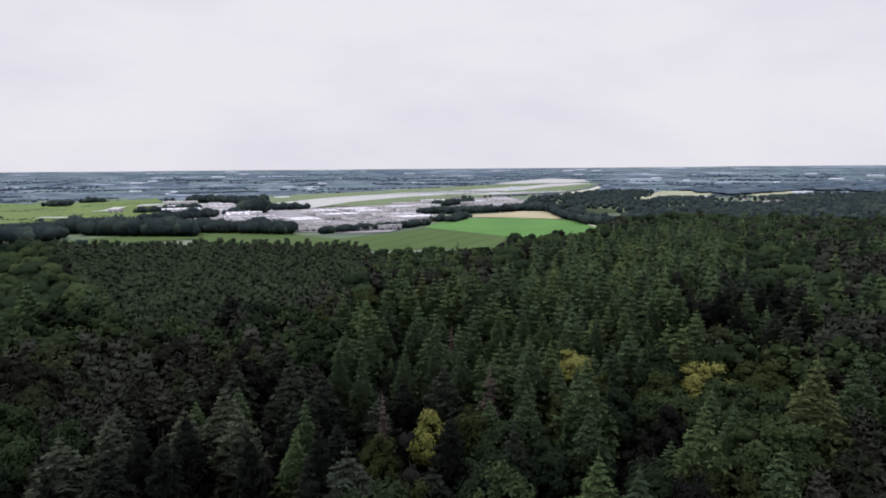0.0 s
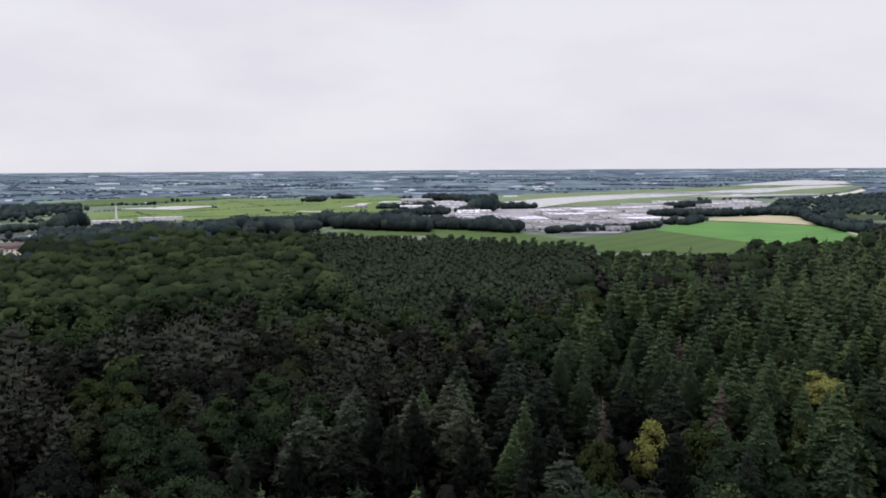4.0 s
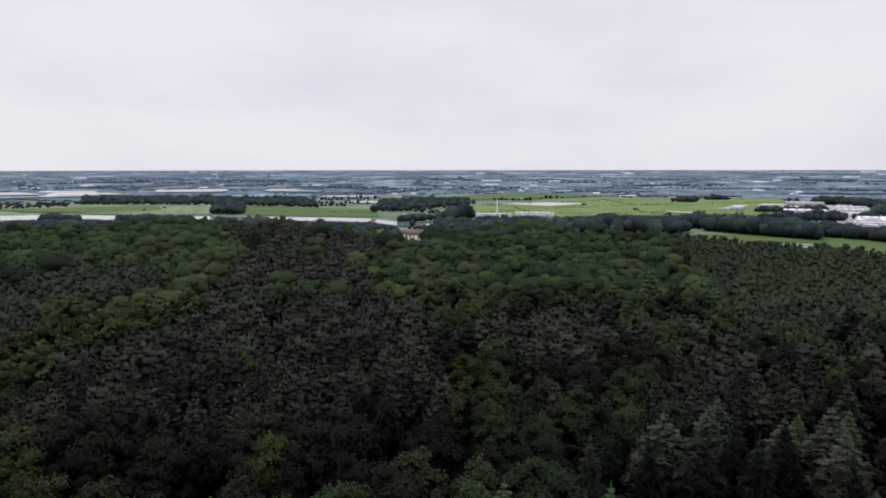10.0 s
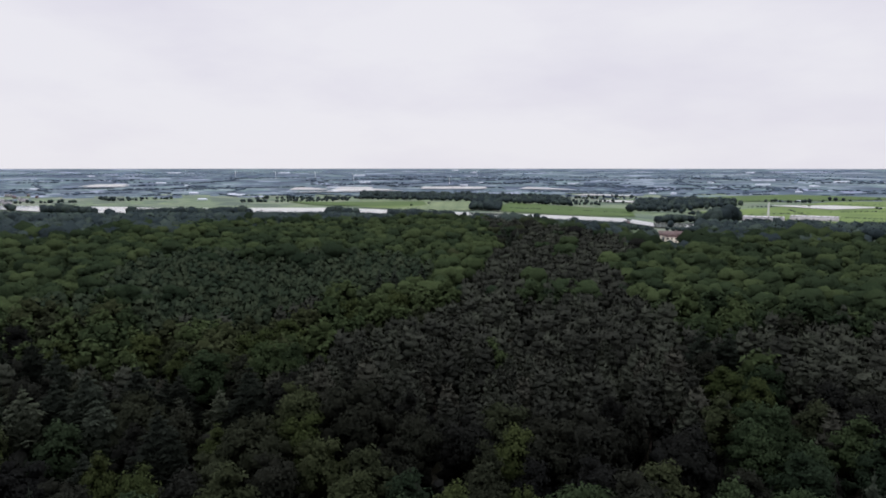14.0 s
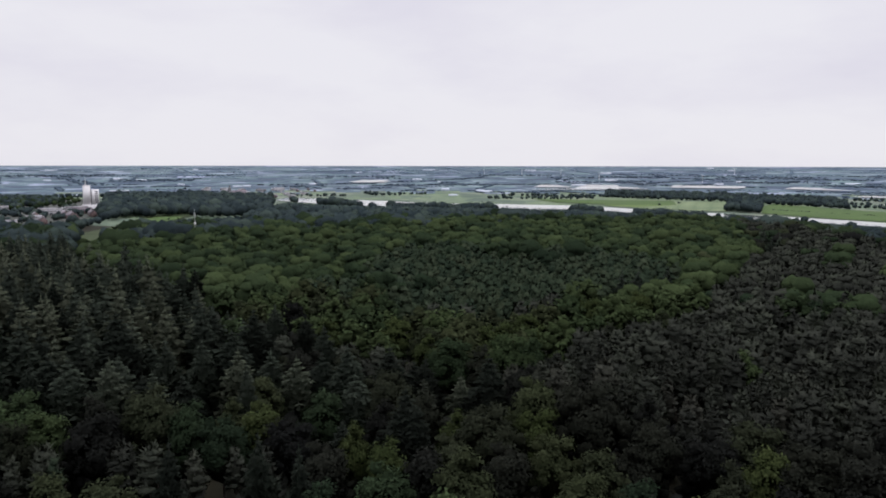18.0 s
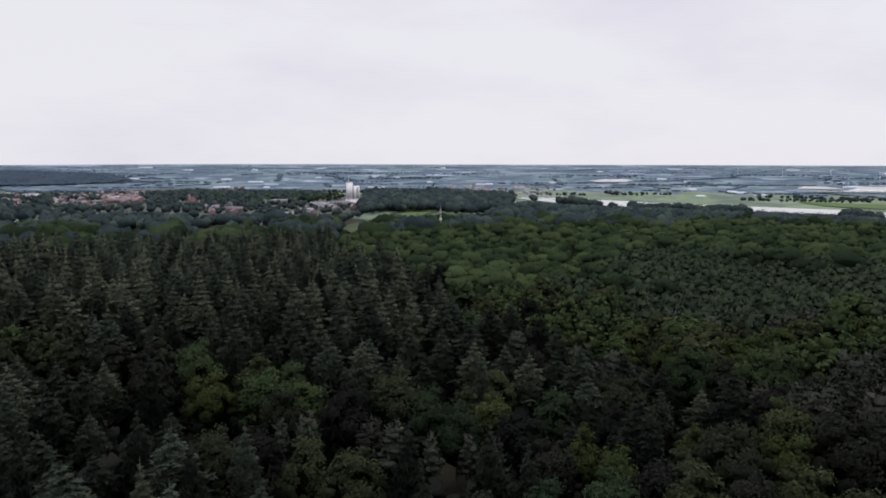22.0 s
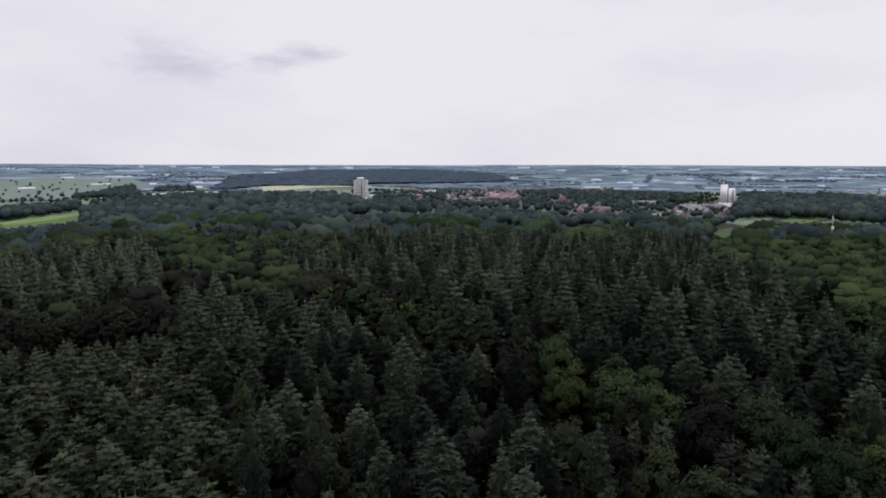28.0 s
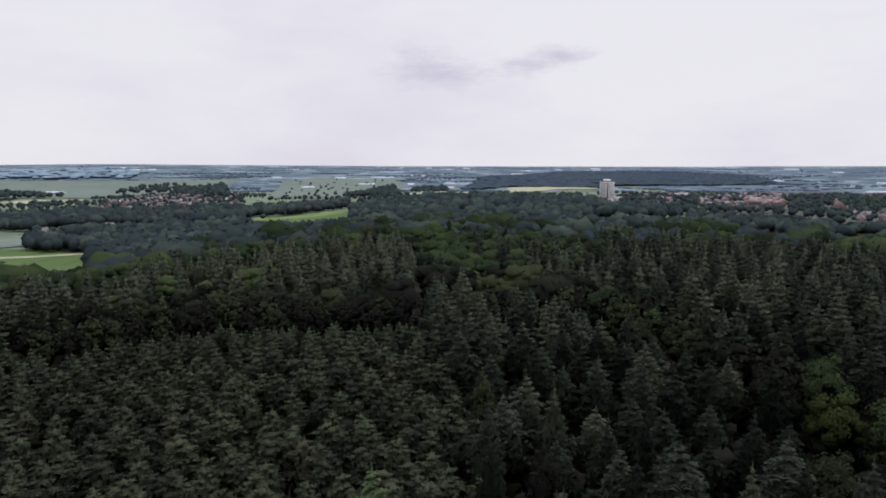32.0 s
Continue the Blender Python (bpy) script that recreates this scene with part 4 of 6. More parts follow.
plot({P: 9, B: 1}, -206, 81, -247, 109, -335, 168, -407, 237, -387, 286, -268, 206, -231, 167, -207, 161, -169, 145, -143, 130, -125, 117, -105, 101, -105, 85, -112, 71, -117, 59, -129, 43, -141, 22, -164, 22, -174, 37, -183, 48, -202, 65)
plot({P: 8, O: 2, B: 1}, -146, 133, -152, 157, -152, 192, -132, 203, -120, 173, -83, 133, -67, 130, -85, 109, -102, 122, -130, 138, tall=0.97)
plot({D: 12, B: 1}, -264, -64, -279, -51, -291, -22, -371, -16, -412, 15, -374, 61, -375, 105, -315, 123, -270, 99, -253, 70, -233, 49, -221, 32, -213, 16, -229, -10, -251, -30, -229, -55, tall=1.12)
plot({O: 6, B: 2}, -143, 23, -118, 59, -107, 102, -101, 120, -58, 77, -89, 0, -126, 10, bright=0.12)
plot({F: 4, O: 4, P: 1}, -180, -33, -159, -6, -144, 4, -145, 21, -128, 20, -113, 9, -119, -8, -121, -23, tall=0.95)
plot({B: 1}, -642, -280, -636, 293, -399, 200, -307, 120, -366, 102, -365, 60, -401, 15, -362, -15, -283, -21, -258, -62, -335, -149, bright=0.28)
plot({F: 1}, -276, -361, -326, -262, -402, -248, -410, -187, -296, -110, -299, -88, -208, -56, -174, -34, -149, -29, -137, -51, -131, -95, -117, -156, tall=1.05, bright=0.35)
plot({F: 6, P: 2, O: 3}, -161, -31, -160, 10, -155, 25, -150, 37, -128, 38, -116, 26, -112, 7, -114, -6, -121, -22, tall=0.95)
plot({O: 5, B: 3, F: 1}, -122, -23, -120, 8, -130, 42, -126, 57, -87, 40, -81, -11, bright=0.1)
plot({F: 5, O: 2}, -138, -100, -144, -54, -156, -30, -119, -22, -111, -50, -115, -83, tall=0.97, gap=1.15)
plot({F: 5, O: 3}, -97, -110, -104, -66, -107, -20, -72, -10, -64, -74, tall=0.97, gap=1.32)
plot({B: 3, F: 1}, -169, -427, -244, -438, -197, -304, -140, -242, -128, -248, -126, -302, bright=0.2)
plot({Y: 1}, 67, -187, 21, -207, -3, -228, -18, -227, -43, -226, -71, -220, -87, -209, -76, -160, -62, -124, -57, -106, -43, -72, 47, -113, tall=1.0)
plot({F: 9, B: 1}, 90, -257, 28, -285, 3, -304, -34, -353, -99, -382, -155, -394, -111, -262, -88, -213, -33, -229, 20, -199, 65, -183, bright=0.75)
plot({B: 4, O: 1, F: 1}, 113, -380, -178, -467, -391, -388, -340, -314, -196, -305, -170, -448, -114, -440, 3, -359, bright=0.2)
plot({F: 1}, -110, -262, -122, -211, -172, -264, -356, -232, -73, -45, -36, -61, -53, -106, -75, -179, bright=0.6, gap=1.12)


def lay_out():
    """Crown centres with room for each crown; the kind follows the stand."""
    g = 3.6
    xs, ys = np.meshgrid(np.arange(-720, 721, g), np.arange(-720, 721, g))
    x, y = (xs + rng.uniform(-g / 2, g / 2, xs.shape)).ravel(), (ys + rng.uniform(-g / 2, g / 2, ys.shape)).ravel()
    r, b = np.hypot(x, y), bearing(x, y)
    keep = (r < edge(x, y)) & (r > 2) & ((b > -38) & (b < 194) | (r < 230))
    x, y, r = x[keep], y[keep], r[keep]
    drift = np.sin(x / 23 + 1.3 * np.sin(y / 31)) * np.sin(y / 27 + np.sin(x / 37))
    kinds = np.array([S, P, D, B, F, O, Y])
    k = np.where(drift > 0.25, 0, np.where(drift > -0.15, 3, 1))
    k = np.where((bearing(x, y) > 45) & (k == 3), 5, np.where((bearing(x, y) > 45) & (k == 0), 4, k))
    k = np.where(rng.random(len(x)) < 0.3, rng.integers(0, 6, len(x)), k)
    # towards the edge only low stands
    k = np.where((r > 0.8 * edge(x, y)) & ((k == 0) | (k == 4)), 3, k)
    bright = np.zeros(len(x))
    done = np.zeros(len(x), bool)
    tall = np.ones(len(x))
    lined = np.zeros(len(x), bool)
    open_by = np.ones(len(x))
    for w, poly, up, size, row_like, gap in STANDS:
        hit = inside(x, y, poly) & ~done
        p = np.array([w.get(s, 0) for s in kinds], float)
        # minor kinds come in small drifts
        main = int(np.argmax(p))
        other = np.array([q if i != main else 0 for i, q in enumerate(p)])
        kk = np.full(hit.sum(), main)
        if other.sum() > 0:
            share = other.sum() / p.sum()
            u = 0.5 + 0.5 * drift[hit] * 0.75 + rng.uniform(-0.22, 0.22, hit.sum())
            lim = np.quantile(u, share)
            kk = np.where(u < lim, rng.choice(7, hit.sum(), p=other / other.sum()), main)
        k[hit], bright[hit], tall[hit], lined[hit], open_by[hit] = kk, up, size, row_like, gap
        done |= hit
    need = np.array([3.45, 2.75, 2.0, 4.35, 3.7, 4.25, 2.35])
    # old broadleaf stands further out have the widest crowns
    wide = np.where((k == 3) & (r > 250), 1.14, 1.0) * open_by
    order = rng.permutation(len(x))
    cell, taken, out = 8.0, {}, []
    for i in order:
        cx, cy = int(x[i] // cell), int(y[i] // cell)
        ok = True
        q = need[k[i]] * tall[i] * wide[i]
        for ax in (cx - 1, cx, cx + 1):
            for ay in (cy - 1, cy, cy + 1):
                for j in taken.get((ax, ay), ()):
                    if (x[i] - x[j]) ** 2 + (y[i] - y[j]) ** 2 < ((q + need[k[j]] * tall[j] * wide[j]) * 0.86) ** 2:
                        ok = False
                        break
                if not ok:
                    break
            if not ok:
                break
        if ok:
            taken.setdefault((cx, cy), []).append(i)
            out.append(i)
    # low trees and shrubs close the gaps between the crowns
    for i in order:
        if r[i] > 205 or k[i] == 2:
            continue
        cx, cy = int(x[i] // cell), int(y[i] // cell)
        if all((x[i] - x[j]) ** 2 + (y[i] - y[j]) ** 2 > (0.62 * need[k[j]] * tall[j] * wide[j] + 1.5) ** 2
               for ax in (cx - 1, cx, cx + 1) for ay in (cy - 1, cy, cy + 1) for j in taken.get((ax, ay), ())):
            taken.setdefault((cx, cy), []).append(i)
            out.append(i)
            k[i], tall[i], bright[i], wide[i], lined[i] = 5, 0.46, 0.0, 1.0, False
    i = np.array(out)
    return x[i], y[i], kinds[k[i]], bright[i], tall[i], lined[i]


TX, TY, TK, TB, TH, TROW = lay_out()
# trees that stand out one by one: kind, then x, y and breadth of crown
MARKED = []


def mark(kind, *n):
    MARKED.extend((kind, x, y, w) for x, y, w in zip(n[::3], n[1::3], n[2::3]))


mark("spruce", -16, 201, 10.2, -7, 183, 9, -9, 153, 7.1, -2, 156, 6.5, 4, 151, 8.2, 14, 188, 8.4, 22, 192, 9.4, 27, 187, 8.5, 30, 172, 7.1, 8, 178, 8.7, -23, 153, 7.9, -17, 143, 7.9, 39, 179, 7.5, 51, 196, 7.9, 63, 212, 8.1, 16, 137, 6.5, -24, 117, 6.5, 24, 111, 9.6, 47, 112, 9.1)
mark("fir", 91, 272, 10.5, 80, 226, 10.5, 90, 227, 10.5, 84, 198, 10.5, 106, 233, 10.5, 91, 191, 10.5, 105, 203, 10.5, 10, 105, 7.6, 1, 110, 8.8, -19, 93, 7.3, -30, 105, 7.4, -42, 111, 8, -42, 102, 8.4, -20, 108, 6.5, -54, 91, 6.7, -49, 108, 8, -60, 85, 6.5, -37, 76, 6.5, -271, -82, 10.5, -193, -94, 8.7, -252, -99, 10.5, -242, -121, 9.8, -154, -54, 10, -154, -46, 10.5, -181, -27, 10.4, -168, -21, 10.4, -138, -75, 9.1, -99, -22, 6.9, -96, -34, 6.5, -82, -27, 6.5)
mark("fir", -94, -15, 6.5, -135, -32, 6.5, -196, -38, 9.7, -79, -125, 9.1, -92, -134, 10.5, -89, -103, 9.6, -106, -103, 9.8, -83, -109, 7.9, -66, -84, 7.7, -73, -83, 7, -61, -71, 7.3, -63, -53, 6.9, -80, -60, 6.8, -87, -56, 7.5, -137, -91, 9.4, -173, -102, 9.8, -140, -86, 8.1, -150, -122, 9.4, -149, -116, 9.2, -148, -104, 9.6, -115, -95, 8.6, -96, -141, 10.5, -93, -107, 9.9, -88, -76, 7.8, -72, -62, 6.5, -124, -148, 9.4, -168, -156, 10.5, -83, -151, 9.8, -67, -99, 7.5, -53, -98, 6.6)
mark("fir", -47, -85, 6.5)
mark("yellow", 31, 164, 13.1, -3, 124, 8.2, 58, 153, 14)
mark("fresh", 34, 147, 6.9, 5, 124, 8.4, 46, 147, 10.8, 71, 154, 14, -39, 218, 10.4, -28, 250, 14, 22, 131, 6.9, -4, 94, 6.5, 43, 95, 6.5, -11, 112, 7.7, -202, 34, 13.4, -222, 58, 14, -186, 20, 12.3, -232, 77, 14, -104, 56, 9.5, -122, 23, 10.5, -122, 8, 8.3, -108, -4, 10.2, -87, 37, 9.2, -82, 46, 8.3, -198, -24, 14, -118, 116, 10.9, -109, 116, 9.2, -121, -86, 11.1, -116, -10, 7.4, -125, -27, 9.7, -198, -4, 12.9, -191, 25, 12.6, -178, 4, 10.3)
mark("domed", 85, 231, 14, 76, 192, 11.8, -25, 90, 6.5, 32, 111, 6.9, 35, 95, 9.6, 41, 125, 8.8, -110, 23, 10.5, -129, 45, 8, -87, 61, 11, -82, 70, 10.2, -186, 5, 12.2, -99, 48, 8.5, -111, 81, 6.5, -105, 82, 6.5, -116, -67, 9, -128, -33, 7.8, -95, -67, 10.9, -96, -51, 8.4, -224, -38, 11.1, -128, -5, 9.7, -106, 15, 12, -105, 2, 10.9, -27, -266, 13.4, -137, -137, 11.1, -133, -154, 10, -66, -123, 7, -56, -85, 6.5)
mark("dead", -11, 124, 4.2, 9, 140, 6.4, 2, 178, 5.8)
FORMS = {"yellow": ("broad", 19.0, 10.2), "fresh": ("broad", 19.0, 10.2), "domed": ("beech", 19.0, 10.2), "spruce": ("spruce", 24.0, 8.4), "fir": ("fir", 24.0, 9.6), "dead": ("dead", 22.0, 5.6)}
clear = np.ones(len(TX), bool)
HEAD = np.full(len(TX), 99.0)
tr, tb = np.hypot(TX, TY), bearing(TX, TY)
for kind, sx, sy, w in MARKED:
    form, h, _ = FORMS[kind]
    gap = w * 0.5 + np.where((TK == S) | (TK == F), 2.6, np.where((TK == P) | (TK == D), 1.6, 2.8))
    clear &= np.hypot(TX - sx, TY - sy) > gap * np.where(TH < 0.75, 0.6, 0.84)
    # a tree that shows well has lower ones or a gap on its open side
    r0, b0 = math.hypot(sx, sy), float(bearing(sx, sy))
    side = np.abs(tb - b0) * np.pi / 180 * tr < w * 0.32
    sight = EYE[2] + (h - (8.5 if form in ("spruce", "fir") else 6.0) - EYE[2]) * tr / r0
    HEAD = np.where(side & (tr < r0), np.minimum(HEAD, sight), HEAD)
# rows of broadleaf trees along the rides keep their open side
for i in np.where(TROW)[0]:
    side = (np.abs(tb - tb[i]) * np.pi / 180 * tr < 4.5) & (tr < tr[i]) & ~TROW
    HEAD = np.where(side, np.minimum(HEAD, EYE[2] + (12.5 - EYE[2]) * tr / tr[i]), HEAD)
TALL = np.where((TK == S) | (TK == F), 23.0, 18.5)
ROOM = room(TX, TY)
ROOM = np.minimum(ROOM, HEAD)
clear &= ROOM > 7
# gaps in the conifer stands
clear &= ~(((TK == S) | (TK == F)) & (rng.random(len(TX)) < 0.08))
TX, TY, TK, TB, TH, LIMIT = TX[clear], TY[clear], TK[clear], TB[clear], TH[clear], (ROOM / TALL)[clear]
TZ = zg(TX, TY)
TR = np.hypot(TX, TY)
TS = rng.normal(1.0, 0.075, len(TX)).clip(0.8, 1.2)
# conifers: tall trees stand clear of shorter ones between them
TS = np.where(TK == D, 0.6 + 0.4 * TS, TS)
short = ((TK == S) | (TK == F)) & (rng.random(len(TX)) < 0.16)
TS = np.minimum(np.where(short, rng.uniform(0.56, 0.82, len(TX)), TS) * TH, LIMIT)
TT = rng.uniform(0, 6.283, len(TX))
TV = np.clip(rng.random(len(TX)) * 0.85 + TB, 0, 1)
inview = (bearing(TX, TY) > -36) & (bearing(TX, TY) < 191)

WORDS = {F: ("fir_tree", "dark grey-green fir with a broad pointed crown"), O: ("beech_tree", "dark green beech with a dense domed crown"), S: ("spruce", "dark green spruce with drooping boughs in the wood"), P: ("pine_tree", "grey-green pine with a loose rounded crown"),
         Y: ("plantation_pine", "grey-green pine with upturned boughs in a close plantation"), D: ("young_pine", "dark green young pine in a dense stand"), B: ("broadleaf_tree", "leafy green broadleaf tree with a domed crown")}


def trunk_mesh(kind, h):
    q = {S: 0.93, F: 0.93, P: 0.8, D: 0.8, Y: 0.85, B: 0.6, O: 0.6}[kind]
    limbs = [tube([(0, 0, -0.5), (0, 0, h * 0.3), (0.1, 0.05, h * q)], [0.30, 0.22, 0.05], 6)]
    if kind not in (S, F):
        for a in (0.4, 2.4, 4.5):
            limbs.append(tube([(0, 0, h * 0.42), (np.cos(a) * 1.1, np.sin(a) * 1.1, h * 0.56), (np.cos(a) * 2.0, np.sin(a) * 2.0, h * 0.68)], [0.14, 0.09, 0.03], 4))
    return mesh_of("trunk", *join(limbs), BARK)


def tree_things():
    for kind in (S, F, P, D, Y, B, O):
        idx = np.where((TK == kind) & ~taken & (inview & (TR > 44) | (TR < 36)))[0]
        idx = idx[np.argsort(TR[idx])][:285]
        idx = idx[TR[idx] < 175]
        taken[idx] = True
        name, label = WORDS[kind]
        crowns = [mesh_of("crown", v, f, LEAF[kind], None, nn, tw) for v, f, nn, tw in NEAR[kind]]
        trunks = [trunk_mesh(kind, v[:, 2].max()) for v, f, nn, tw in NEAR[kind]]
        for i in idx:
            n = int(rng.integers(0, len(crowns)))
            grow(name, label, (TX[i], TY[i], TZ[i]), TS[i], TT[i], crowns[n], trunks[n])


def grow(name, label, place, s, turn, crown, trunk, broad=1.0):
    t = tagged(new(name), label, "tree", name.replace("_", " ") + "s of the wood")
    t.matrix_basis = Matrix.LocRotScale(place, Euler((rng.normal(0, 0.015), rng.normal(0, 0.015), turn)), (s * broad * rng.uniform(0.93, 1.07), s * broad * rng.uniform(0.93, 1.07), s))
    for n, me in (("trunk", trunk), ("crown", crown)):
        new(n, me).parent = t


taken = TH == 0.46
tree_things()
LOOKS = {"yellow": ("broadleaf_tree", "yellow-green oak in flower standing above its neighbours", "yellow"), "dead": ("dead_spruce", "bare grey-brown dead spruce", "dead"),
         "fresh": ("broadleaf_tree", "fresh green broadleaf tree with a full domed crown", "fresh"), "domed": ("beech_tree", "dark green beech with a broad domed crown", "beech"),
         "spruce": ("spruce", "tall green spruce standing clear of its neighbours", "spruce"), "fir": ("fir_tree", "tall dark fir with layered boughs standing clear of its neighbours", "fir")}
MADE = {}
for i, (kind, sx, sy, w) in enumerate(MARKED):
    name, label, leaf = LOOKS[kind]
    form, h, w0 = FORMS[kind]
    n = i % len(NEAR[form])
    if (kind, n) not in MADE:
        v, f, nn, tw = NEAR[form][n]
        MADE[kind, n] = (mesh_of("crown", v, f, LEAF[leaf], None, nn, tw), trunk_mesh(S if form == "dead" else form, v[:, 2].max()), v[:, 2].max(), np.ptp(v[:, 0]))
    crown, trunk, top, wide = MADE[kind, n]
    grow(name, label, (sx, sy, float(zg(sx, sy))), h / top, 1.0 + sx, crown, trunk, w / wide * 1.06 * top / h)

rows = np.stack([TX, TY, TZ, TS, TT, TV], 1)
for kind, word in ((S, "spruce"), (F, "fir"), (P, "pine"), (D, "young_pine"), (Y, "plantation_pine"), (B, "broadleaf"), (O, "beech")):
    left = (TK == kind) & ~taken & (TH != 0.46)
    near = left & (TR < 255) & (TR > 44) & inview
    stand(word + "_wood", rows[near], MID[kind], kind, STAND[kind], "closed stand of %s trees in the wood" % word.replace("_", " "))
    stand(word + "_wood", rows[left & ~near], FAR[kind], kind, STAND[kind], "far canopy of %s trees in the wood" % word.replace("_", " "))

LOW_CROWN = [pine_crown(19, w, 0.1, 6, 2, 0.8, 0.6, 0.95) for w in (11, 13)]
# tone cut to 0.4: the shade of the gaps is put into the leaf colour
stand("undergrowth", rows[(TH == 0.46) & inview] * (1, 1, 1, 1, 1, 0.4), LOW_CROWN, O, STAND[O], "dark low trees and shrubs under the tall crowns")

# ---- woods, tree rows and hedges beyond the edge ----
BELT_FAR = [far_crown(h, w, 5, 7, 0.06) for w, h in ((15.5, 15.5), (14.5, 14), (19, 16.5), (13.5, 16))]
BELT_FINE = [broad_crown(h, w, 6, 3, 1.8, 0.1) for w, h in ((12, 16), (11, 14), (15, 17), (10, 17))]
ROW_FAR = [far_crown(h, w, 5, 7, 0.0) for w, h in ((17, 15.5), (15.5, 14.5), (20, 16.5), (14.5, 15.5))]
DIST_FAR = [far_crown(h, w, 3, 0, 0.0, sky=0.9) for w, h in ((32, 8.5), (26, 7), (44, 8))]


def wood(pts, spacing, size=1.0, kit=BELT_FAR, mat="belt", name="wood", label="dark mixed wood on the slope", gaps=0.0):
    """Trees all over a plot."""
    xs, ys = [p[0] for p in pts], [p[1] for p in pts]
    spacing, size = spacing * 1.5, size * 1.12
    gx, gy = np.meshgrid(np.arange(min(xs), max(xs) + 1, spacing), np.arange(min(ys), max(ys) + 1, spacing))
    x = (gx + rng.uniform(-0.5, 0.5, gx.shape) * spacing).ravel()
    y = (gy + rng.uniform(-0.5, 0.5, gy.shape) * spacing).ravel()
    ok = inside(x, y, pts) & (rng.random(len(x)) > gaps)
    scatter(x[ok], y[ok], size, kit, mat, name, label)


def scatter(x, y, size, kit, mat, name, label, free=False):
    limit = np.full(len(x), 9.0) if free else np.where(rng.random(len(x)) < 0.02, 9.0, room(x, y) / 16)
    for pts in WATERS:
        limit[inside(x, y, pts)] = 0
    x, y, limit = x[limit > 0.36], y[limit > 0.36], limit[limit > 0.36]
    n = len(x)
    if n:
        T = np.stack([x, y, zg(x, y) - 0.6, np.minimum(size * rng.normal(1, 0.16, n).clip(0.6, 1.5), limit), rng.uniform(0, 6.28, n), rng.random(n)], 1)
        near = (np.hypot(x, y) < 640) if kit is not DIST_FAR else np.zeros(n, bool)
        stand(name, T[near], BELT_FINE, mat, STAND[mat], label)
        stand(name, T[~near], kit, mat, STAND[mat], label)


def row(pts, step, size=1.0, wide=2.0, kit=ROW_FAR, mat="belt", name="tree_row", label="dark row of trees between fields", gaps=0.0, free=False):
    """A belt of trees along a line."""
    X, Y = [], []
    step *= 0.72
    for (x0, y0), (x1, y1) in zip(pts, pts[1:]):
        n = max(2, int(math.hypot(x1 - x0, y1 - y0) / step * max(1, wide / step)))
        t = rng.random(n)
        X.append(x0 + (x1 - x0) * t + rng.uniform(-wide, wide, n) / 2)
        Y.append(y0 + (y1 - y0) * t + rng.uniform(-wide, wide, n) / 2)
    X, Y = np.concatenate(X), np.concatenate(Y)
    ok = rng.random(len(X)) > gaps
    scatter(X[ok], Y[ok], size, kit, mat, name, label, free)


row(pairs(-522, 1054, -446, 1039, -369, 1024), 6, 1.55, 30)
row(pairs(-381, 1079, -303, 1063, -227, 1039), 6, 1.3, 18)
row(pairs(-602, 1043, -578, 1068, -557, 1103), 6, 1.35, 22)
row(pairs(-673, 968, -575, 947, -556, 982), 6, 1.3, 50)
row(pairs(-726, 1071, -662, 1093, -636, 1110), 6, 0.8, 14)
row(pairs(-538, 1268, -523, 1348, -461, 1418), 7, 1.1, 24)
row(pairs(-457, 1484, -420, 1480), 7, 0.9, 16)
row(pairs(-418, 1516, -388, 1531), 6, 1.9, 26)
row(pairs(-384, 1630, -315, 1665), 8, 1.1, 18)
row(pairs(-734, 2046, -657, 2034, -561, 1928, -513, 2012), 8, 1.3, 30)
row(pairs(-180, 1044, -110, 1094, -63, 1131, -29, 1195), 6, 0.75, 12)
row(pairs(-20, 1269, 15, 1240, 37, 1319), 7, 0.8, 14)
row(pairs(-46, 1455, 54, 1479, 177, 1527, 233, 1452), 7, 1.0, 18)
row(pairs(-20, 1743, 67, 1836), 7, 1.0, 16)
row(pairs(233, 1452, 227, 1205, 236, 1069, 263, 1010), 7, 1.3, 40)
row(pairs(-1045, 1858, -1000, 1878), 8, 1.2, 20)
row(pairs(-1044, 2062, -1008, 2089), 8, 1.0, 20)
row(pairs(-682, 1565, -608, 1636, -599, 1724), 8, 0.9, 16)
wood(pairs(171, 1578, 323, 1877, 600, 2057, 774, 2599, 669, 2746, 405, 2358, 263, 2119), 14, 0.7)
wood(pairs(245, 1530, 336, 1867, 538, 2010, 729, 1922, 565, 1483, 347, 1376), 12, 0.7)
wood(pairs(247, 1045, 248, 1375, 351, 1270, 577, 1429, 686, 1396, 931, 1362, 686, 1002, 421, 1021, 248, 925), 9, 0.8, mat="belt")
wood(pairs(797, 1799, 1009, 2198, 1252, 2194, 1521, 2231, 931, 1362, 734, 1494), 14, 0.75)
wood(pairs(912, 2754, 1186, 2889, 1876, 2755, 1521, 2231, 1313, 2592, 911, 2216, 874, 2314), 26, 1.6, DIST_FAR, "distant", "far_wood", "far woods with blue haze in their colour")
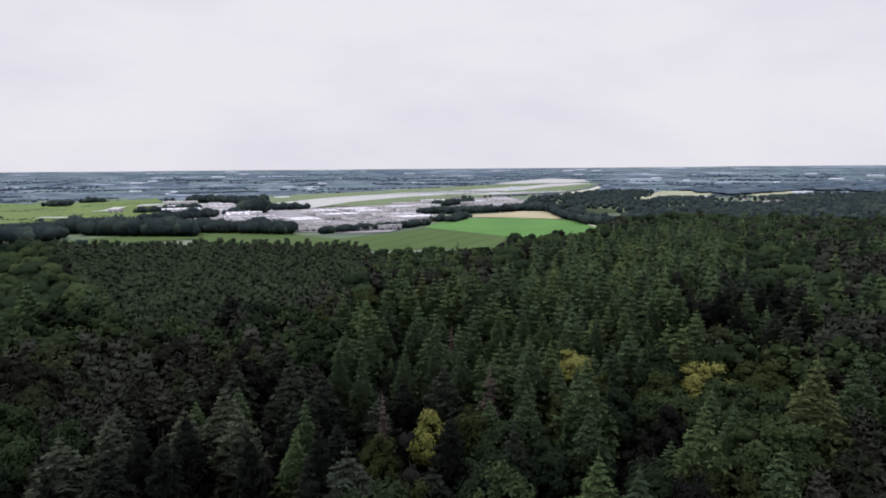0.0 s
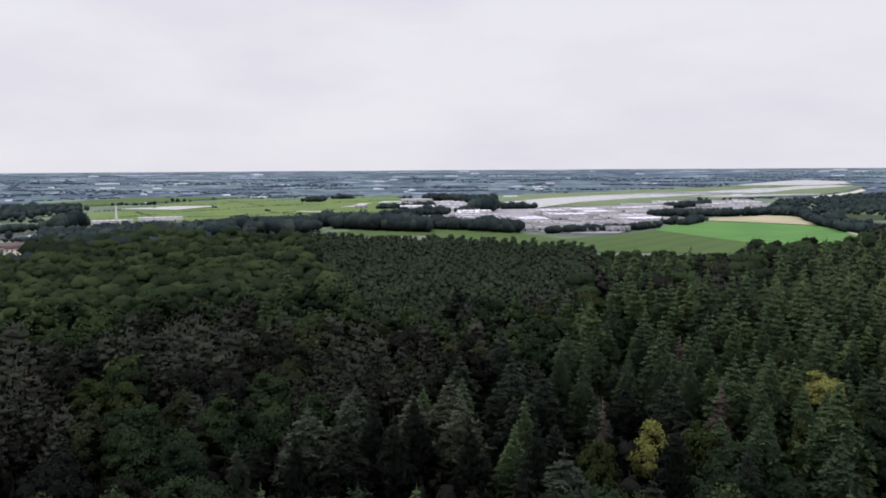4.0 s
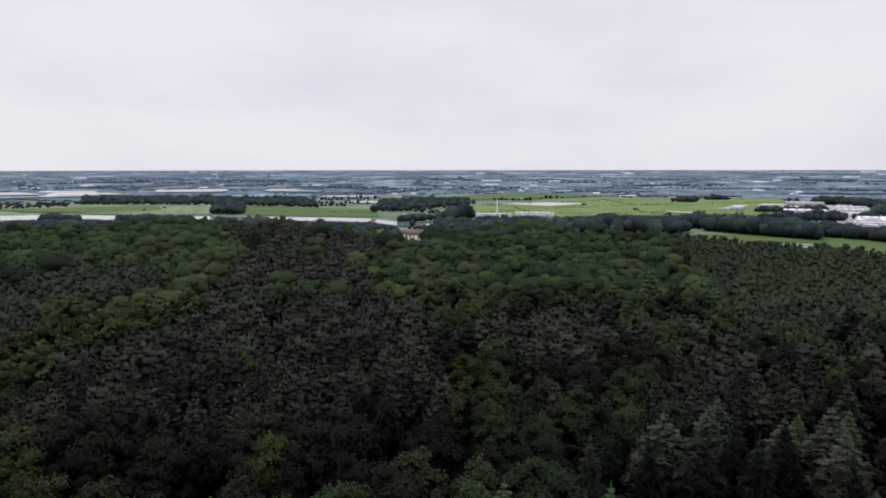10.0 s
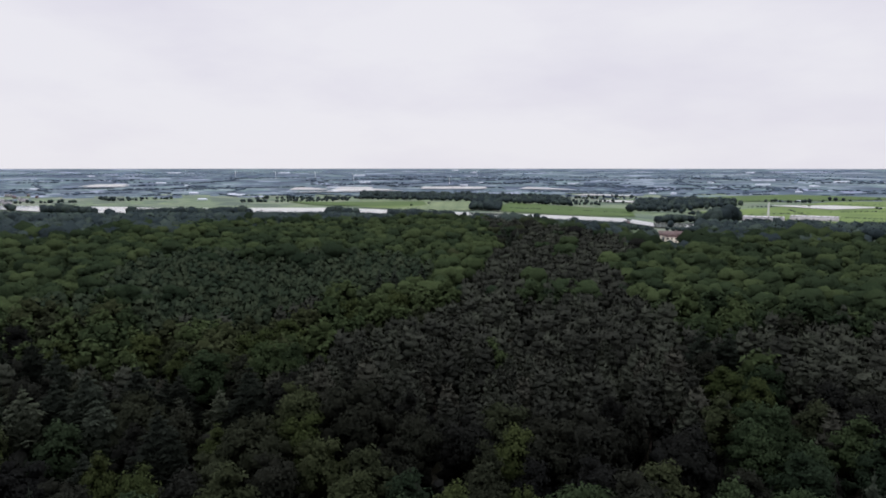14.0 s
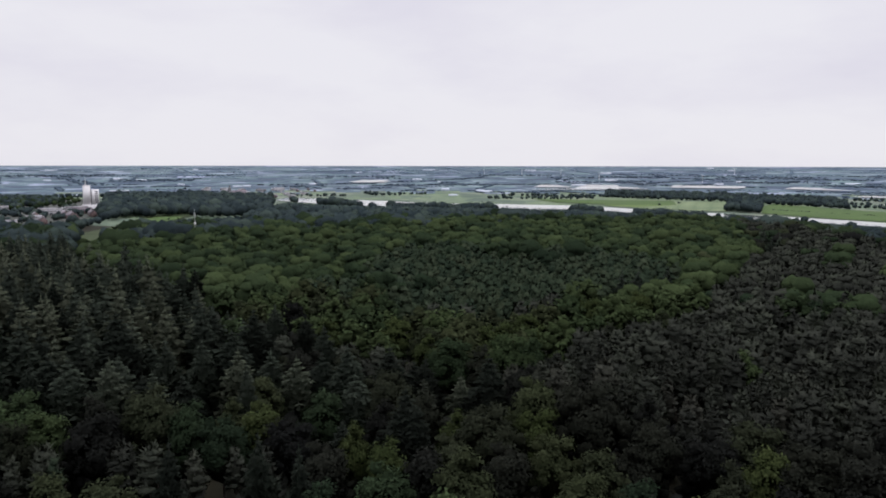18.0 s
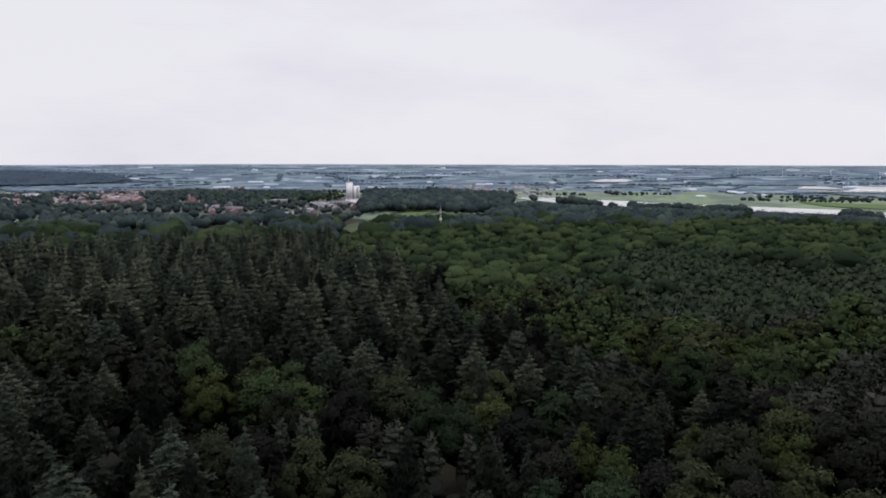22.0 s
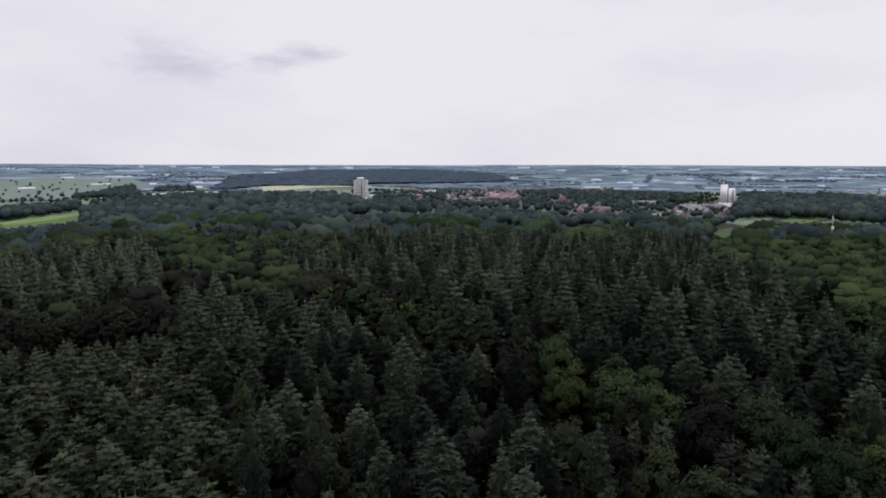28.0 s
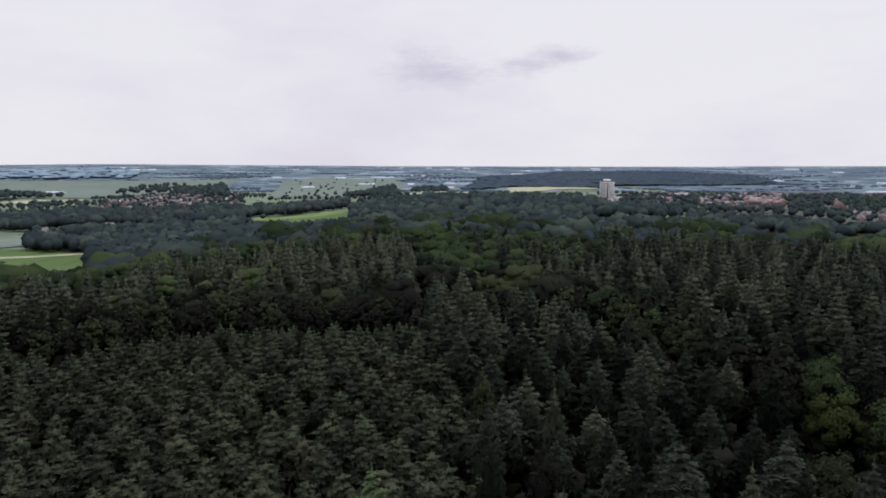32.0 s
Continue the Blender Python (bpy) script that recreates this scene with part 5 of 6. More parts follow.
# slope between the wood and the river
wood(pairs(-1018, -244, -1379, -215, -1449, -92, -1416, 134, -1301, 381, -1085, 318, -1079, 50, -977, -146), 9, 1.05)
wood(pairs(-942, -395, -1363, -545, -1816, -541, -1678, -274, -1346, -210, -1066, -279, -1074, -329, -978, -364), 10, 1.1)
wood(pairs(-1409, 390, -1351, 510, -1195, 594, -965, 715, -840, 686, -1009, 500, -1255, 347), 8, 0.9)
wood(pairs(-965, 715, -911, 732, -814, 708, -711, 750, -567, 951, -606, 1091, -738, 976, -851, 815), 8, 0.95)
wood(pairs(-1442, 654, -1650, 763, -1598, 807, -1369, 695), 8, 1.1, name="copse", label="dense dark copse on the river bank")
wood(pairs(-1205, 905, -1554, 1191, -1534, 1470, -1312, 1319, -1204, 1032), 13, 1.0)
wood(pairs(-2030, 565, -2419, 675, -2192, 914, -1900, 1161, -1473, 945, -1780, 812), 13, 0.9)
row(pairs(-950, 895, -947, 936), 6, 1.7, 14)
row(pairs(-892, 910, -846, 951, -832, 998), 7, 0.8, 16)
row(pairs(-757, 1010, -633, 1100, -586, 1177), 7, 0.9, 16)
row(pairs(-989, 757, -998, 854, -979, 908), 7, 0.9, 12, gaps=0.3)
# trees on the near river bank
for pts in (pairs(-1478, -35, -1482, 60, -1470, 170), pairs(-1290, 425, -1215, 500), pairs(-1410, 330, -1360, 375), pairs(-1560, -190, -1520, -110)):
    row(pts, 7, 1.05, 26, name="bank_trees", label="dark trees along the river bank", free=True)
# low hedges and ditches between the meadows
for pts in (pairs(-1550, 1497, -1443, 1948, -1292, 2330), pairs(-1306, 1318, -1256, 1652, -1127, 2035), pairs(-1080, 1310, -1031, 1592, -973, 1805),
            pairs(-953, 1205, -847, 1275, -804, 1494), pairs(-867, 1082, -776, 1202, -736, 1368), pairs(-1191, 1329, -872, 1073),
            pairs(-1317, 1876, -1005, 1594), pairs(-1019, 1624, -931, 1677, -869, 1713), pairs(-869, 1384, -781, 1346, -710, 1397), pairs(-789, 1254, -694, 1283),
            pairs(-951, 1819, -837, 1999), pairs(-1474, 773, -1233, 929), pairs(-1096, 954, -1090, 1078, -1069, 1261)):
    row(pts, 4.5, 0.22, 3, name="hedge", label="low dark hedge along a ditch between meadows", gaps=0.25)
for x, y in pairs(-1517, 1207, -1458, 1388, -1170, 1528, -1115, 1528, -897, 1423, -1461, 1999, -759, 1330, -1655, 591, -1727, 667):
    row([(x - 4, y), (x + 4, y)], 5, 0.45, 6, name="copse", label="small clump of bushes on the meadow")
# around and below the town
wood(pairs(-690, -328, -847, -362, -1053, -402, -1118, -320, -1741, -484, -1478, -619, -1047, -443, -792, -393), 10, 1.05)
wood(pairs(-584, -608, -588, -514, -630, -464, -674, -390, -751, -434, -733, -540, -707, -647, -721, -729), 8, 0.7)
wood(pairs(-464, -812, -509, -826, -556, -741, -621, -638, -717, -736, -678, -902, -675, -1178), 11, 1.0, gaps=0.15)
wood(pairs(-287, -926, -323, -847, -466, -677, -601, -744, -769, -1032, -671, -1411, -517, -1356, -385, -1242), 10, 1.05, gaps=0.1)
wood(pairs(102, -1064, 142, -1083, 211, -1279, 94, -1347, -179, -1336, -438, -1413, -378, -1253, -184, -1175, -163, -999, -67, -1094, 79, -1115), 9, 1.0)
wood(pairs(18, -834, 14, -975, -47, -1010, -257, -878, -292, -894, -220, -752, -113, -769, -44, -740, 7, -754), 7.5, 0.95)
wood(pairs(30, -721, 25, -785, -24, -762, -43, -722, 6, -636), 7, 0.9)
wood(pairs(91, -832, 94, -918, 74, -907, 35, -859, 15, -833, 14, -772, 58, -802), 7, 1.0)
row(pairs(43, -919, 27, -898), 5, 1.35, 14)
row(pairs(110, -1341, 35, -1376), 8, 0.9, 16, gaps=0.2)
# town greenery
wood(pairs(-713, -888, -929, -1170, -1177, -1275, -2061, -1515, -2068, -1152, -1256, -598, -1010, -584, -817, -601, -751, -770), 11, 0.62, gaps=0.2, name="town_trees", label="dark garden trees between the houses")
wood(pairs(-1125, -827, -1353, -796, -1438, -657, -1157, -528, -1033, -608), 14, 0.6, gaps=0.3, mat="broad", name="town_trees", label="fresh green park trees in the town")
wood(pairs(-733, -540, -869, -608, -1033, -608, -1157, -495, -967, -414, -833, -396, -765, -443), 10, 0.5, gaps=0.3, name="town_trees", label="dark garden trees between the houses")
wood(pairs(57, -1498, 23, -1939, -99, -2343, -355, -2372, -265, -1650, -181, -1352, -28, -1376), 13, 0.5, gaps=0.3, name="village_trees", label="garden trees between the village houses")
wood(pairs(-532, -1812, -808, -2340, -1004, -2634, -728, -1886, -591, -1712), 14, 0.9)
wood(pairs(-871, -2156, -993, -2401, -1097, -2355, -999, -2123), 14, 0.8)
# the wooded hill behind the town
wood(pairs(-1070, -2161, -1609, -3006, -2339, -3412, -2802, -3095, -2813, -2519, -2446, -2060, -2066, -2063, -1603, -2121, -1524, -2031, -1287, -2231), 14, 1.1, DIST_FAR, "hill", "hill_wood", "wooded hill behind the town with blue haze in its colour")
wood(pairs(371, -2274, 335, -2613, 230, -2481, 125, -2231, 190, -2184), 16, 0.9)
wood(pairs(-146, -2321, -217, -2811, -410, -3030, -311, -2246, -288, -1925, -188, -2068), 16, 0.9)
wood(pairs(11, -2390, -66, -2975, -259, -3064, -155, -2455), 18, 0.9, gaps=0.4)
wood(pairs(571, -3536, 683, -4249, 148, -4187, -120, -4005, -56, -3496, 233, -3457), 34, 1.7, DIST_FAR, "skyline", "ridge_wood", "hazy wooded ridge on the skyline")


def hedgerows():
    """Lines of hedge and copses all over the far plain."""
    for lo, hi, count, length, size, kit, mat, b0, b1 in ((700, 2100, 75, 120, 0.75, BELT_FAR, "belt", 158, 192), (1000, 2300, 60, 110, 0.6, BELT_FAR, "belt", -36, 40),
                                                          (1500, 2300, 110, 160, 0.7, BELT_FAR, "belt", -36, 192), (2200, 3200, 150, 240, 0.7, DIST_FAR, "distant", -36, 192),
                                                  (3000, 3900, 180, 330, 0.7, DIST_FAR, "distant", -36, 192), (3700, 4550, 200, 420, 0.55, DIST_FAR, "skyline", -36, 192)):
        X, Y = [], []
        for _ in range(count):
            b, r = radians(rng.uniform(b0, b1)), math.sqrt(rng.uniform(lo * lo, hi * hi))
            x, y = -math.sin(b) * r, math.cos(b) * r
            if 60 < math.degrees(b) < 150 and r < 1950 or (-3 < math.degrees(b) < 22 and 1000 < r < 2900):
                continue
            a = b + rng.normal(0, 0.22) if rng.random() < 0.8 else b + rng.uniform(0.6, 2.4)
            L = length * rng.uniform(0.3, 1.6)
            n = int(L / (11 if kit is BELT_FAR else 21)) + 2
            t = np.linspace(-0.5, 0.5, n) * L + rng.normal(0, 4, n)
            w = rng.normal(0, 4 if rng.random() < 0.7 else 25, n)
            X.append(x + math.cos(a) * t - math.sin(a) * w)
            Y.append(y + math.sin(a) * t + math.cos(a) * w)
        X, Y = np.concatenate(X), np.concatenate(Y)
        wet = np.zeros(len(X), bool)
        for pts in LAID:
            wet |= inside(X, Y, pts)
        scatter(X[~wet], Y[~wet], size, kit, mat, "hedgerows", "hedges and copses scattered over the far plain")


def fringe():
    """Mixed trees on the slopes just outside the closed wood, leaving the meadows free."""
    g = 10.5
    xs, ys = np.meshgrid(np.arange(-900, 901, g), np.arange(-900, 901, g))
    x, y = (xs + rng.uniform(-g / 2, g / 2, xs.shape)).ravel(), (ys + rng.uniform(-g / 2, g / 2, ys.shape)).ravel()
    r, b, e = np.hypot(x, y), bearing(x, y), edge(x, y)
    ok = (r > e - 2) & (r < e + np.where((b > 100) & (b < 164), 330, 200)) & ((b > 37) & (b < 164) | (b < -13.5) & (b > -38) | (b > 164) & (b < 192) & (r < e + 70))
    for pts in LAID:
        ok &= ~inside(x, y, pts)
    x, y = x[ok], y[ok]
    thin = rng.random(len(x)) < np.clip(1.25 - (np.hypot(x, y) - edge(x, y)) / 600, 0.5, 1)
    x, y = x[thin], y[thin]
    half = rng.random(len(x)) < np.clip(0.6 - (np.hypot(x, y) - edge(x, y)) / 500, 0.12, 0.6)
    scatter(x[half], y[half], 1.05, BELT_FAR, "broad", "fringe_wood", "green broadleaf trees along the wood edge")
    scatter(x[~half], y[~half], 1.05, BELT_FAR, "belt", "fringe_wood", "dark mixed trees along the wood edge")


fringe()
hedgerows()
pasture = pairs(-412, -1950, -760, -3333, -1136, -3052, -609, -1857)
wood(pasture, 60, 0.55, BELT_FAR, "belt", "pasture_trees", "single trees dotted over a pale pasture", 0.2)
# ---- buildings ----
def put(ob, x, y, turn=0.0, size=(1, 1, 1), sink=0.0):
    """A further copy of a thing on the ground."""
    m = Matrix.LocRotScale((x, y, float(zg(x, y)) - sink), Euler((0, 0, radians(turn))), size)
    return copy_thing(ob, m)


def hall(L, W, H, roofmat, wallmat, label, lights=5):
    """A flat-roofed factory hall: walls, parapet, roof deck, roof lights and dock doors."""
    h = thing("factory_hall", label, "hall", "halls of the factory estate")
    part("wall", box(-L / 2, -W / 2, -1.5, L / 2, W / 2, H), wallmat, h)
    part("roof", box(-L / 2 + 0.4, -W / 2 + 0.4, H + 0.004, L / 2 - 0.4, W / 2 - 0.4, H + 0.35, 0.2), roofmat, h)
    rim = join([box(-L / 2 - 0.1, -W / 2 - 0.1, H - 0.6, L / 2 + 0.1, -W / 2 + 0.35, H + 0.8), box(-L / 2 - 0.1, W / 2 - 0.35, H - 0.6, L / 2 + 0.1, W / 2 + 0.1, H + 0.8),
                box(-L / 2 - 0.1, -W / 2 + 0.36, H - 0.6, -L / 2 + 0.35, W / 2 - 0.36, H + 0.8), box(L / 2 - 0.35, -W / 2 + 0.36, H - 0.6, L / 2 + 0.1, W / 2 - 0.36, H + 0.8)])
    part("parapet", rim, wallmat, h)
    for i in range(lights):
        x = -L / 2 + (i + 0.5) * L / lights
        part("roof_light", box(x - L / lights * 0.12, -W * 0.38, H + 0.36, x + L / lights * 0.12, W * 0.38, H + 0.8, 0.2), WALL_DARK if i % 2 else ROOF_GREY, h)
    for x in np.linspace(-L * 0.35, L * 0.35, 3):
        part("dock_door", box(x - 2, -W / 2 - 0.25, 0, x + 2, -W / 2 + 0.1, 4.4), GLASS_DARK, h)
    return h


def gabled(L, W, H, R, roofmat, wallmat, label, name="house", category="house", group="houses of the town", windows=True):
    """A house with a pitched roof: walls with gables, two roof slopes, chimney, windows."""
    h = thing(name, label, category, group)
    V = np.array([(-L / 2, -W / 2, -1.5), (L / 2, -W / 2, -1.5), (L / 2, W / 2, -1.5), (-L / 2, W / 2, -1.5), (-L / 2, -W / 2, H), (L / 2, -W / 2, H),
                  (L / 2, W / 2, H), (-L / 2, W / 2, H), (-L / 2, 0, H + R), (L / 2, 0, H + R)], float)
    F = [(0, 1, 5, 4), (2, 3, 7, 6), (1, 2, 6, 5), (3, 0, 4, 7), (4, 5, 9, 8), (6, 7, 8, 9), (5, 6, 9, 9), (7, 4, 8, 8), (0, 3, 2, 1)]
    tri = [t for f in F for t in ([(f[0], f[1], f[2])] + ([(f[0], f[2], f[3])] if f[2] != f[3] else []))]
    part("wall", (V, np.array(tri)), wallmat, h)
    o = 0.45
    sl = []
    for s in (-1, 1):
        e = R * (1 + 2 * o / W)
        p = [(-L / 2 - o, s * (W / 2 + o), H + R - e + 0.02), (L / 2 + o, s * (W / 2 + o), H + R - e + 0.02), (L / 2 + o, 0, H + R + 0.02), (-L / 2 - o, 0, H + R + 0.02)]
        sl.append((np.array(p + [(a, b, c + 0.28) for a, b, c in p]), BOXF))
    part("roof", join(sl), roofmat, h)
    part("chimney", box(L * 0.22, -0.45, H + R * 0.6, L * 0.22 + 0.9, 0.45, H + R + 1.1), BRICK, h)
    if windows:
        for s in (-1, 1):
            for x in np.linspace(-L * 0.3, L * 0.3, 2 if L < 15 else 3):
                part("window", box(x - 0.9, s * W / 2 - 0.06, 1.2, x + 0.9, s * W / 2 + 0.06, H - 1.0), GLASS_DARK, h)
    return h


def fill(kit, pts, gap, turn, size=(0.8, 1.2), skip=0.0, jitter=4.0, loose=1.3):
    """Copies of the kit's buildings in loose rows over a plot; the first of each kind is moved there too."""
    c, s = math.cos(radians(turn)), math.sin(radians(turn))
    P = np.array(pts)
    q = np.stack([P[:, 0] * c + P[:, 1] * s, -P[:, 0] * s + P[:, 1] * c], 1)
    spots = []
    gap = (gap[0] * loose, gap[1] * loose)
    for u in np.arange(q[:, 0].min(), q[:, 0].max(), gap[0]):
        for v in np.arange(q[:, 1].min(), q[:, 1].max(), gap[1]):
            u1, v1 = u + rng.uniform(0, gap[0] * 0.25), v + rng.uniform(-jitter, jitter)
            spots.append((u1 * c - v1 * s, u1 * s + v1 * c))
    spots = np.array(spots)
    spots = spots[inside(spots[:, 0], spots[:, 1], pts)]
    for x, y in spots:
        if rng.random() < skip:
            continue
        k = kit[int(rng.integers(0, len(kit)))]
        f = rng.uniform(*size)
        put(k, x, y, turn + (90 if rng.random() < 0.25 else 0) + rng.normal(0, 2), (f, f * rng.uniform(0.85, 1.15), rng.uniform(0.85, 1.2)))


def retire(*kit):
    for ob in kit:
        for o in (*ob.children_recursive, ob):
            bpy.data.objects.remove(o)


H1 = hall(74, 46, 9, ROOF_WHITE, WALL_PALE, "large white flat-roofed factory hall")
H2 = hall(46, 28, 8, ROOF_GREY, WALL_PALE, "grey-roofed factory hall with pale walls", 4)
H3 = hall(34, 22, 7, ROOF_WHITE, WALL_DARK, "small pale-roofed workshop with grey walls", 3)
H4 = hall(96, 34, 8, ROOF_WHITE, WALL_PALE, "long white warehouse with a flat roof", 7)
fill([H1, H1, H4, H2], pairs(-263, 1242, -279, 1556, -133, 1758, -13, 1717, -47, 1490, -26, 1297, -82, 1200, -172, 1162), (96, 58), 28, (0.8, 1.15), 0.06, loose=1.0)
fill([H3, H2, H3], pairs(-226, 1066, -248, 1216, -153, 1161, -36, 1285, -73, 1072, -156, 1051), (48, 34), 20, (0.8, 1.2), 0.1, loose=1.0)
fill([H1, H2, H4], pairs(-619, 1597, -707, 1949, -570, 1959, -457, 1660, -293, 1384, -244, 1147, -393, 1242, -454, 1401), (105, 66), 24, (0.8, 1.1), 0.12, loose=1.0)
fill([H2, H1, H3], pairs(-45, 1910, 26, 2133, 217, 2134, 191, 1770, 89, 1704, 23, 1842), (100, 60), 10, (0.8, 1.1), 0.1, loose=1.0)
for x, y, k, t, s in ((-925, 1100, H4, 35, 0.8), (-956, 1008, H4, 38, 0.75), (-7, 1935, H4, 8, 1.0), (-724, 1952, H4, 30, 0.9), (-623, 2029, H4, 30, 0.9), (-737, 1591, H3, 30, 0.9),
                      (-1060, -939, H2, 60, 0.8), (-1063, -1128, H1, 60, 0.6), (-2643, -483, H1, 10, 0.8), (-1052, -912, H3, 60, 0.9)):
    put(k, x, y, t, (s, s, 1.0))
GLASSHOUSE = plain("pale_glasshouse_roof", (0.2244, 0.2508, 0.2944), (0.3300, 0.3564, 0.4096), 0.1, 0.4)


def far_sheds(n=120):
    """Glasshouses and sheds strewn over the far plain."""
    parts = []
    for _ in range(n):
        b, r = radians(rng.uniform(-34, 190)), rng.uniform(2200, 4650)
        x, y = -math.sin(b) * r, math.cos(b) * r
        L, W, H = rng.uniform(10, 38) * (1 + r / 4000), rng.uniform(8, 18), rng.uniform(2.2, 4.2)
        t = b + rng.normal(0, 0.3)
        v, f = box(-L / 2, -W / 2, -3, L / 2, W / 2, H)
        v = np.concatenate([v, [(-L / 2, 0, H + 2), (L / 2, 0, H + 2)]])
        f = np.concatenate([f[[0, 2, 3, 4, 5]], [(4, 5, 9, 8), (6, 7, 8, 9)]])
        c, s = math.cos(t), math.sin(t)
        v = np.stack([x + v[:, 0] * c - v[:, 1] * s, y + v[:, 0] * s + v[:, 1] * c, v[:, 2] + float(zg(x, y))], 1)
        parts.append((v, f))
    tagged(new("far_sheds", mesh_of("far_sheds", *join(parts), GLASSHOUSE)), "pale glasshouses and sheds far out on the plain", "sheds", "", "stuff")


far_sheds()

R1 = gabled(11, 9, 5.6, 3.6, TILE_RED, BRICK, "brick house with a red tiled roof")
R2 = gabled(10, 8.5, 5.4, 3.6, TILE_BROWN, BRICK, "brick house with a brown tiled roof")
R3 = gabled(26, 9, 5.6, 3.4, TILE_BROWN, BRICK, "terrace of brick houses with brown tiled roofs")
R4 = gabled(28, 9, 5.6, 3.6, TILE_RED, BRICK, "terrace of brick houses with red tiled roofs")
R5 = gabled(12, 9, 5.0, 3.4, TILE_BROWN, WALL_PALE, "pale house with a brown tiled roof")
LOWH = hall(36, 16, 6, ROOF_GREY, WALL_DARK, "low grey block with a flat felt roof", 0)
fill([R4, R4, R3], pairs(-1050, -958, -1688, -1518, -1785, -1488, -994, -816, -917, -813), (32, 20), 55)
fill([R2, R2, R5, R3], pairs(-872, -894, -1177, -1189, -1202, -1097, -889, -800, -777, -774), (26, 26), 60, skip=0.15)
fill([R2, R5, R1], pairs(-831, -1033, -1015, -1244, -1592, -1654, -872, -894, -737, -846), (36, 34), 60, skip=0.45)
fill([R1, R4], pairs(-953, -718, -1191, -897, -1228, -885, -978, -705), (30, 20), 40)
fill([R4, R1, R2], pairs(-1294, -898, -2152, -1481, -2308, -1458, -1946, -1230), (32, 24), 40, skip=0.1)
fill([R3, R3, R2], pairs(-733, -540, -869, -608, -940, -647, -969, -597, -838, -516, -783, -530), (32, 22), 35, skip=0.05)
fill([LOWH, LOWH, R3], pairs(-806, -447, -1006, -529, -1100, -524, -1088, -471, -990, -424, -851, -405), (42, 26), 32, skip=0.1)
fill([LOWH, R5], pairs(-1019, -633, -1125, -662, -1127, -581, -1028, -552), (46, 30), 30, skip=0.3)
fill([R2, R2, R3, R3, R5], pairs(43, -1528, 22, -1868, -95, -2254, -325, -2288, -254, -1656, -185, -1384, -29, -1392), (30, 27), 75, skip=0.2, loose=1.65)
fill([LOWH, R5, R2, H3], pairs(-2241, -699, -2724, -809, -2698, -378, -2293, -286, -1802, -335, -1872, -418), (60, 46), 15, skip=0.3)
fill([R5, R2], pairs(-556, -834, -623, -909, -638, -753, -577, -686, -538, -775), (50, 42), 50, skip=0.5)
fill([R5, H3], pairs(618, 1593, 751, 1861, 800, 1743, 713, 1500), (50, 30), 30, skip=0.4)
for x, y, k, t in ((89, -1034, R5, 40), (31, -1031, R5, 30), (11, -1073, R2, 20), (-31, -1044, R5, 70), (-425, -841, R5, 70), (-256, -690, R5, 20),
                   (-697, -423, R5, 25), (-591, -727, R5, 60), (-693, 742, R5, 10), (-961, 718, R2, 10)):
    put(k, x, y, t)


def tower_block():
    """A pale twelve-storey block of flats with balcony bands and a low annexe."""
    t = thing("apartment_tower", "pale grey twelve-storey apartment tower with balcony bands", "tower block")
    part("wall", box(-13, -9, -2, 13, 9, 37), WHITE, t)
    part("roof", box(-13.3, -9.3, 37.004, 13.3, 9.3, 37.7), ROOF_GREY, t)
    part("lift_house", box(-7, -4.5, 37.71, 6, 4.5, 41.0, 0.3), WHITE, t)
    part("antenna", tube([(0, 0, 41), (0, 0, 45.5)], [0.14, 0.05], 5), STEEL, t)
    part("corner_pier", box(0.6, -9.5, -2, 2.4, -9.004, 37.4), GLASS_DARK, t)
    for i in range(12):
        z = 2.6 + i * 2.9
        for x0, x1 in ((-12.6, 0.3), (2.7, 12.6)):
            part("balcony", box(x0, -10.3, z - 0.12, x1, -9.01, z + 1.15), WHITE, t)
            part("window", box(x0 + 0.3, -9.12, z + 1.5, x1 - 0.3, -9.004, z + 2.35), GLASS_DARK, t)
    part("annexe", box(13.2, -8, -2, 27, 5, 9), WALL_PALE, t)
    part("annexe", box(-16, -16, -2, 12, -10.6, 4.5), CONCRETE, t)
    return t


def place_at(ob, x, y, turn):
    ob.matrix_basis = pose(x, y, float(zg(x, y)), 0, 0, turn)


place_at(tower_block(), -829, -1072, 142)


def silo_tower():
    """The white tower over the estate: two slabs of unequal height on a grey podium, with a mast."""
    t = thing("white_tower", "white twin-slab tower block on a grey podium with a roof mast", "tower block")
    part("podium", box(-13, -9, -2, 13, 9, 9), CONCRETE, t)
    part("tall_slab", box(-11, -7, 9.004, -0.6, 6, 37), WHITE, t)
    part("low_slab", box(0.6, -6, 9.004, 10.5, 6, 31.5), WHITE, t)
    part("joint", box(-0.58, -5, 9.004, 0.58, 5, 31.2), GLASS_DARK, t)
    part("coping", box(-11.3, -7.3, 37.004, -0.3, 6.3, 37.6), CONCRETE, t)
    part("mast", tube([(-7, 0, 37.6), (-7, 0, 42), (-7, 0, 49)], [1.0, 0.8, 0.2], 6), STEEL, t)
    for i in range(7):
        part("window", box(5.2, -6.1, 11 + i * 2.8, 9.4, -6.004, 12.6 + i * 2.8), GLASS_DARK, t)
    return t


place_at(silo_tower(), -1092, -481, 114)


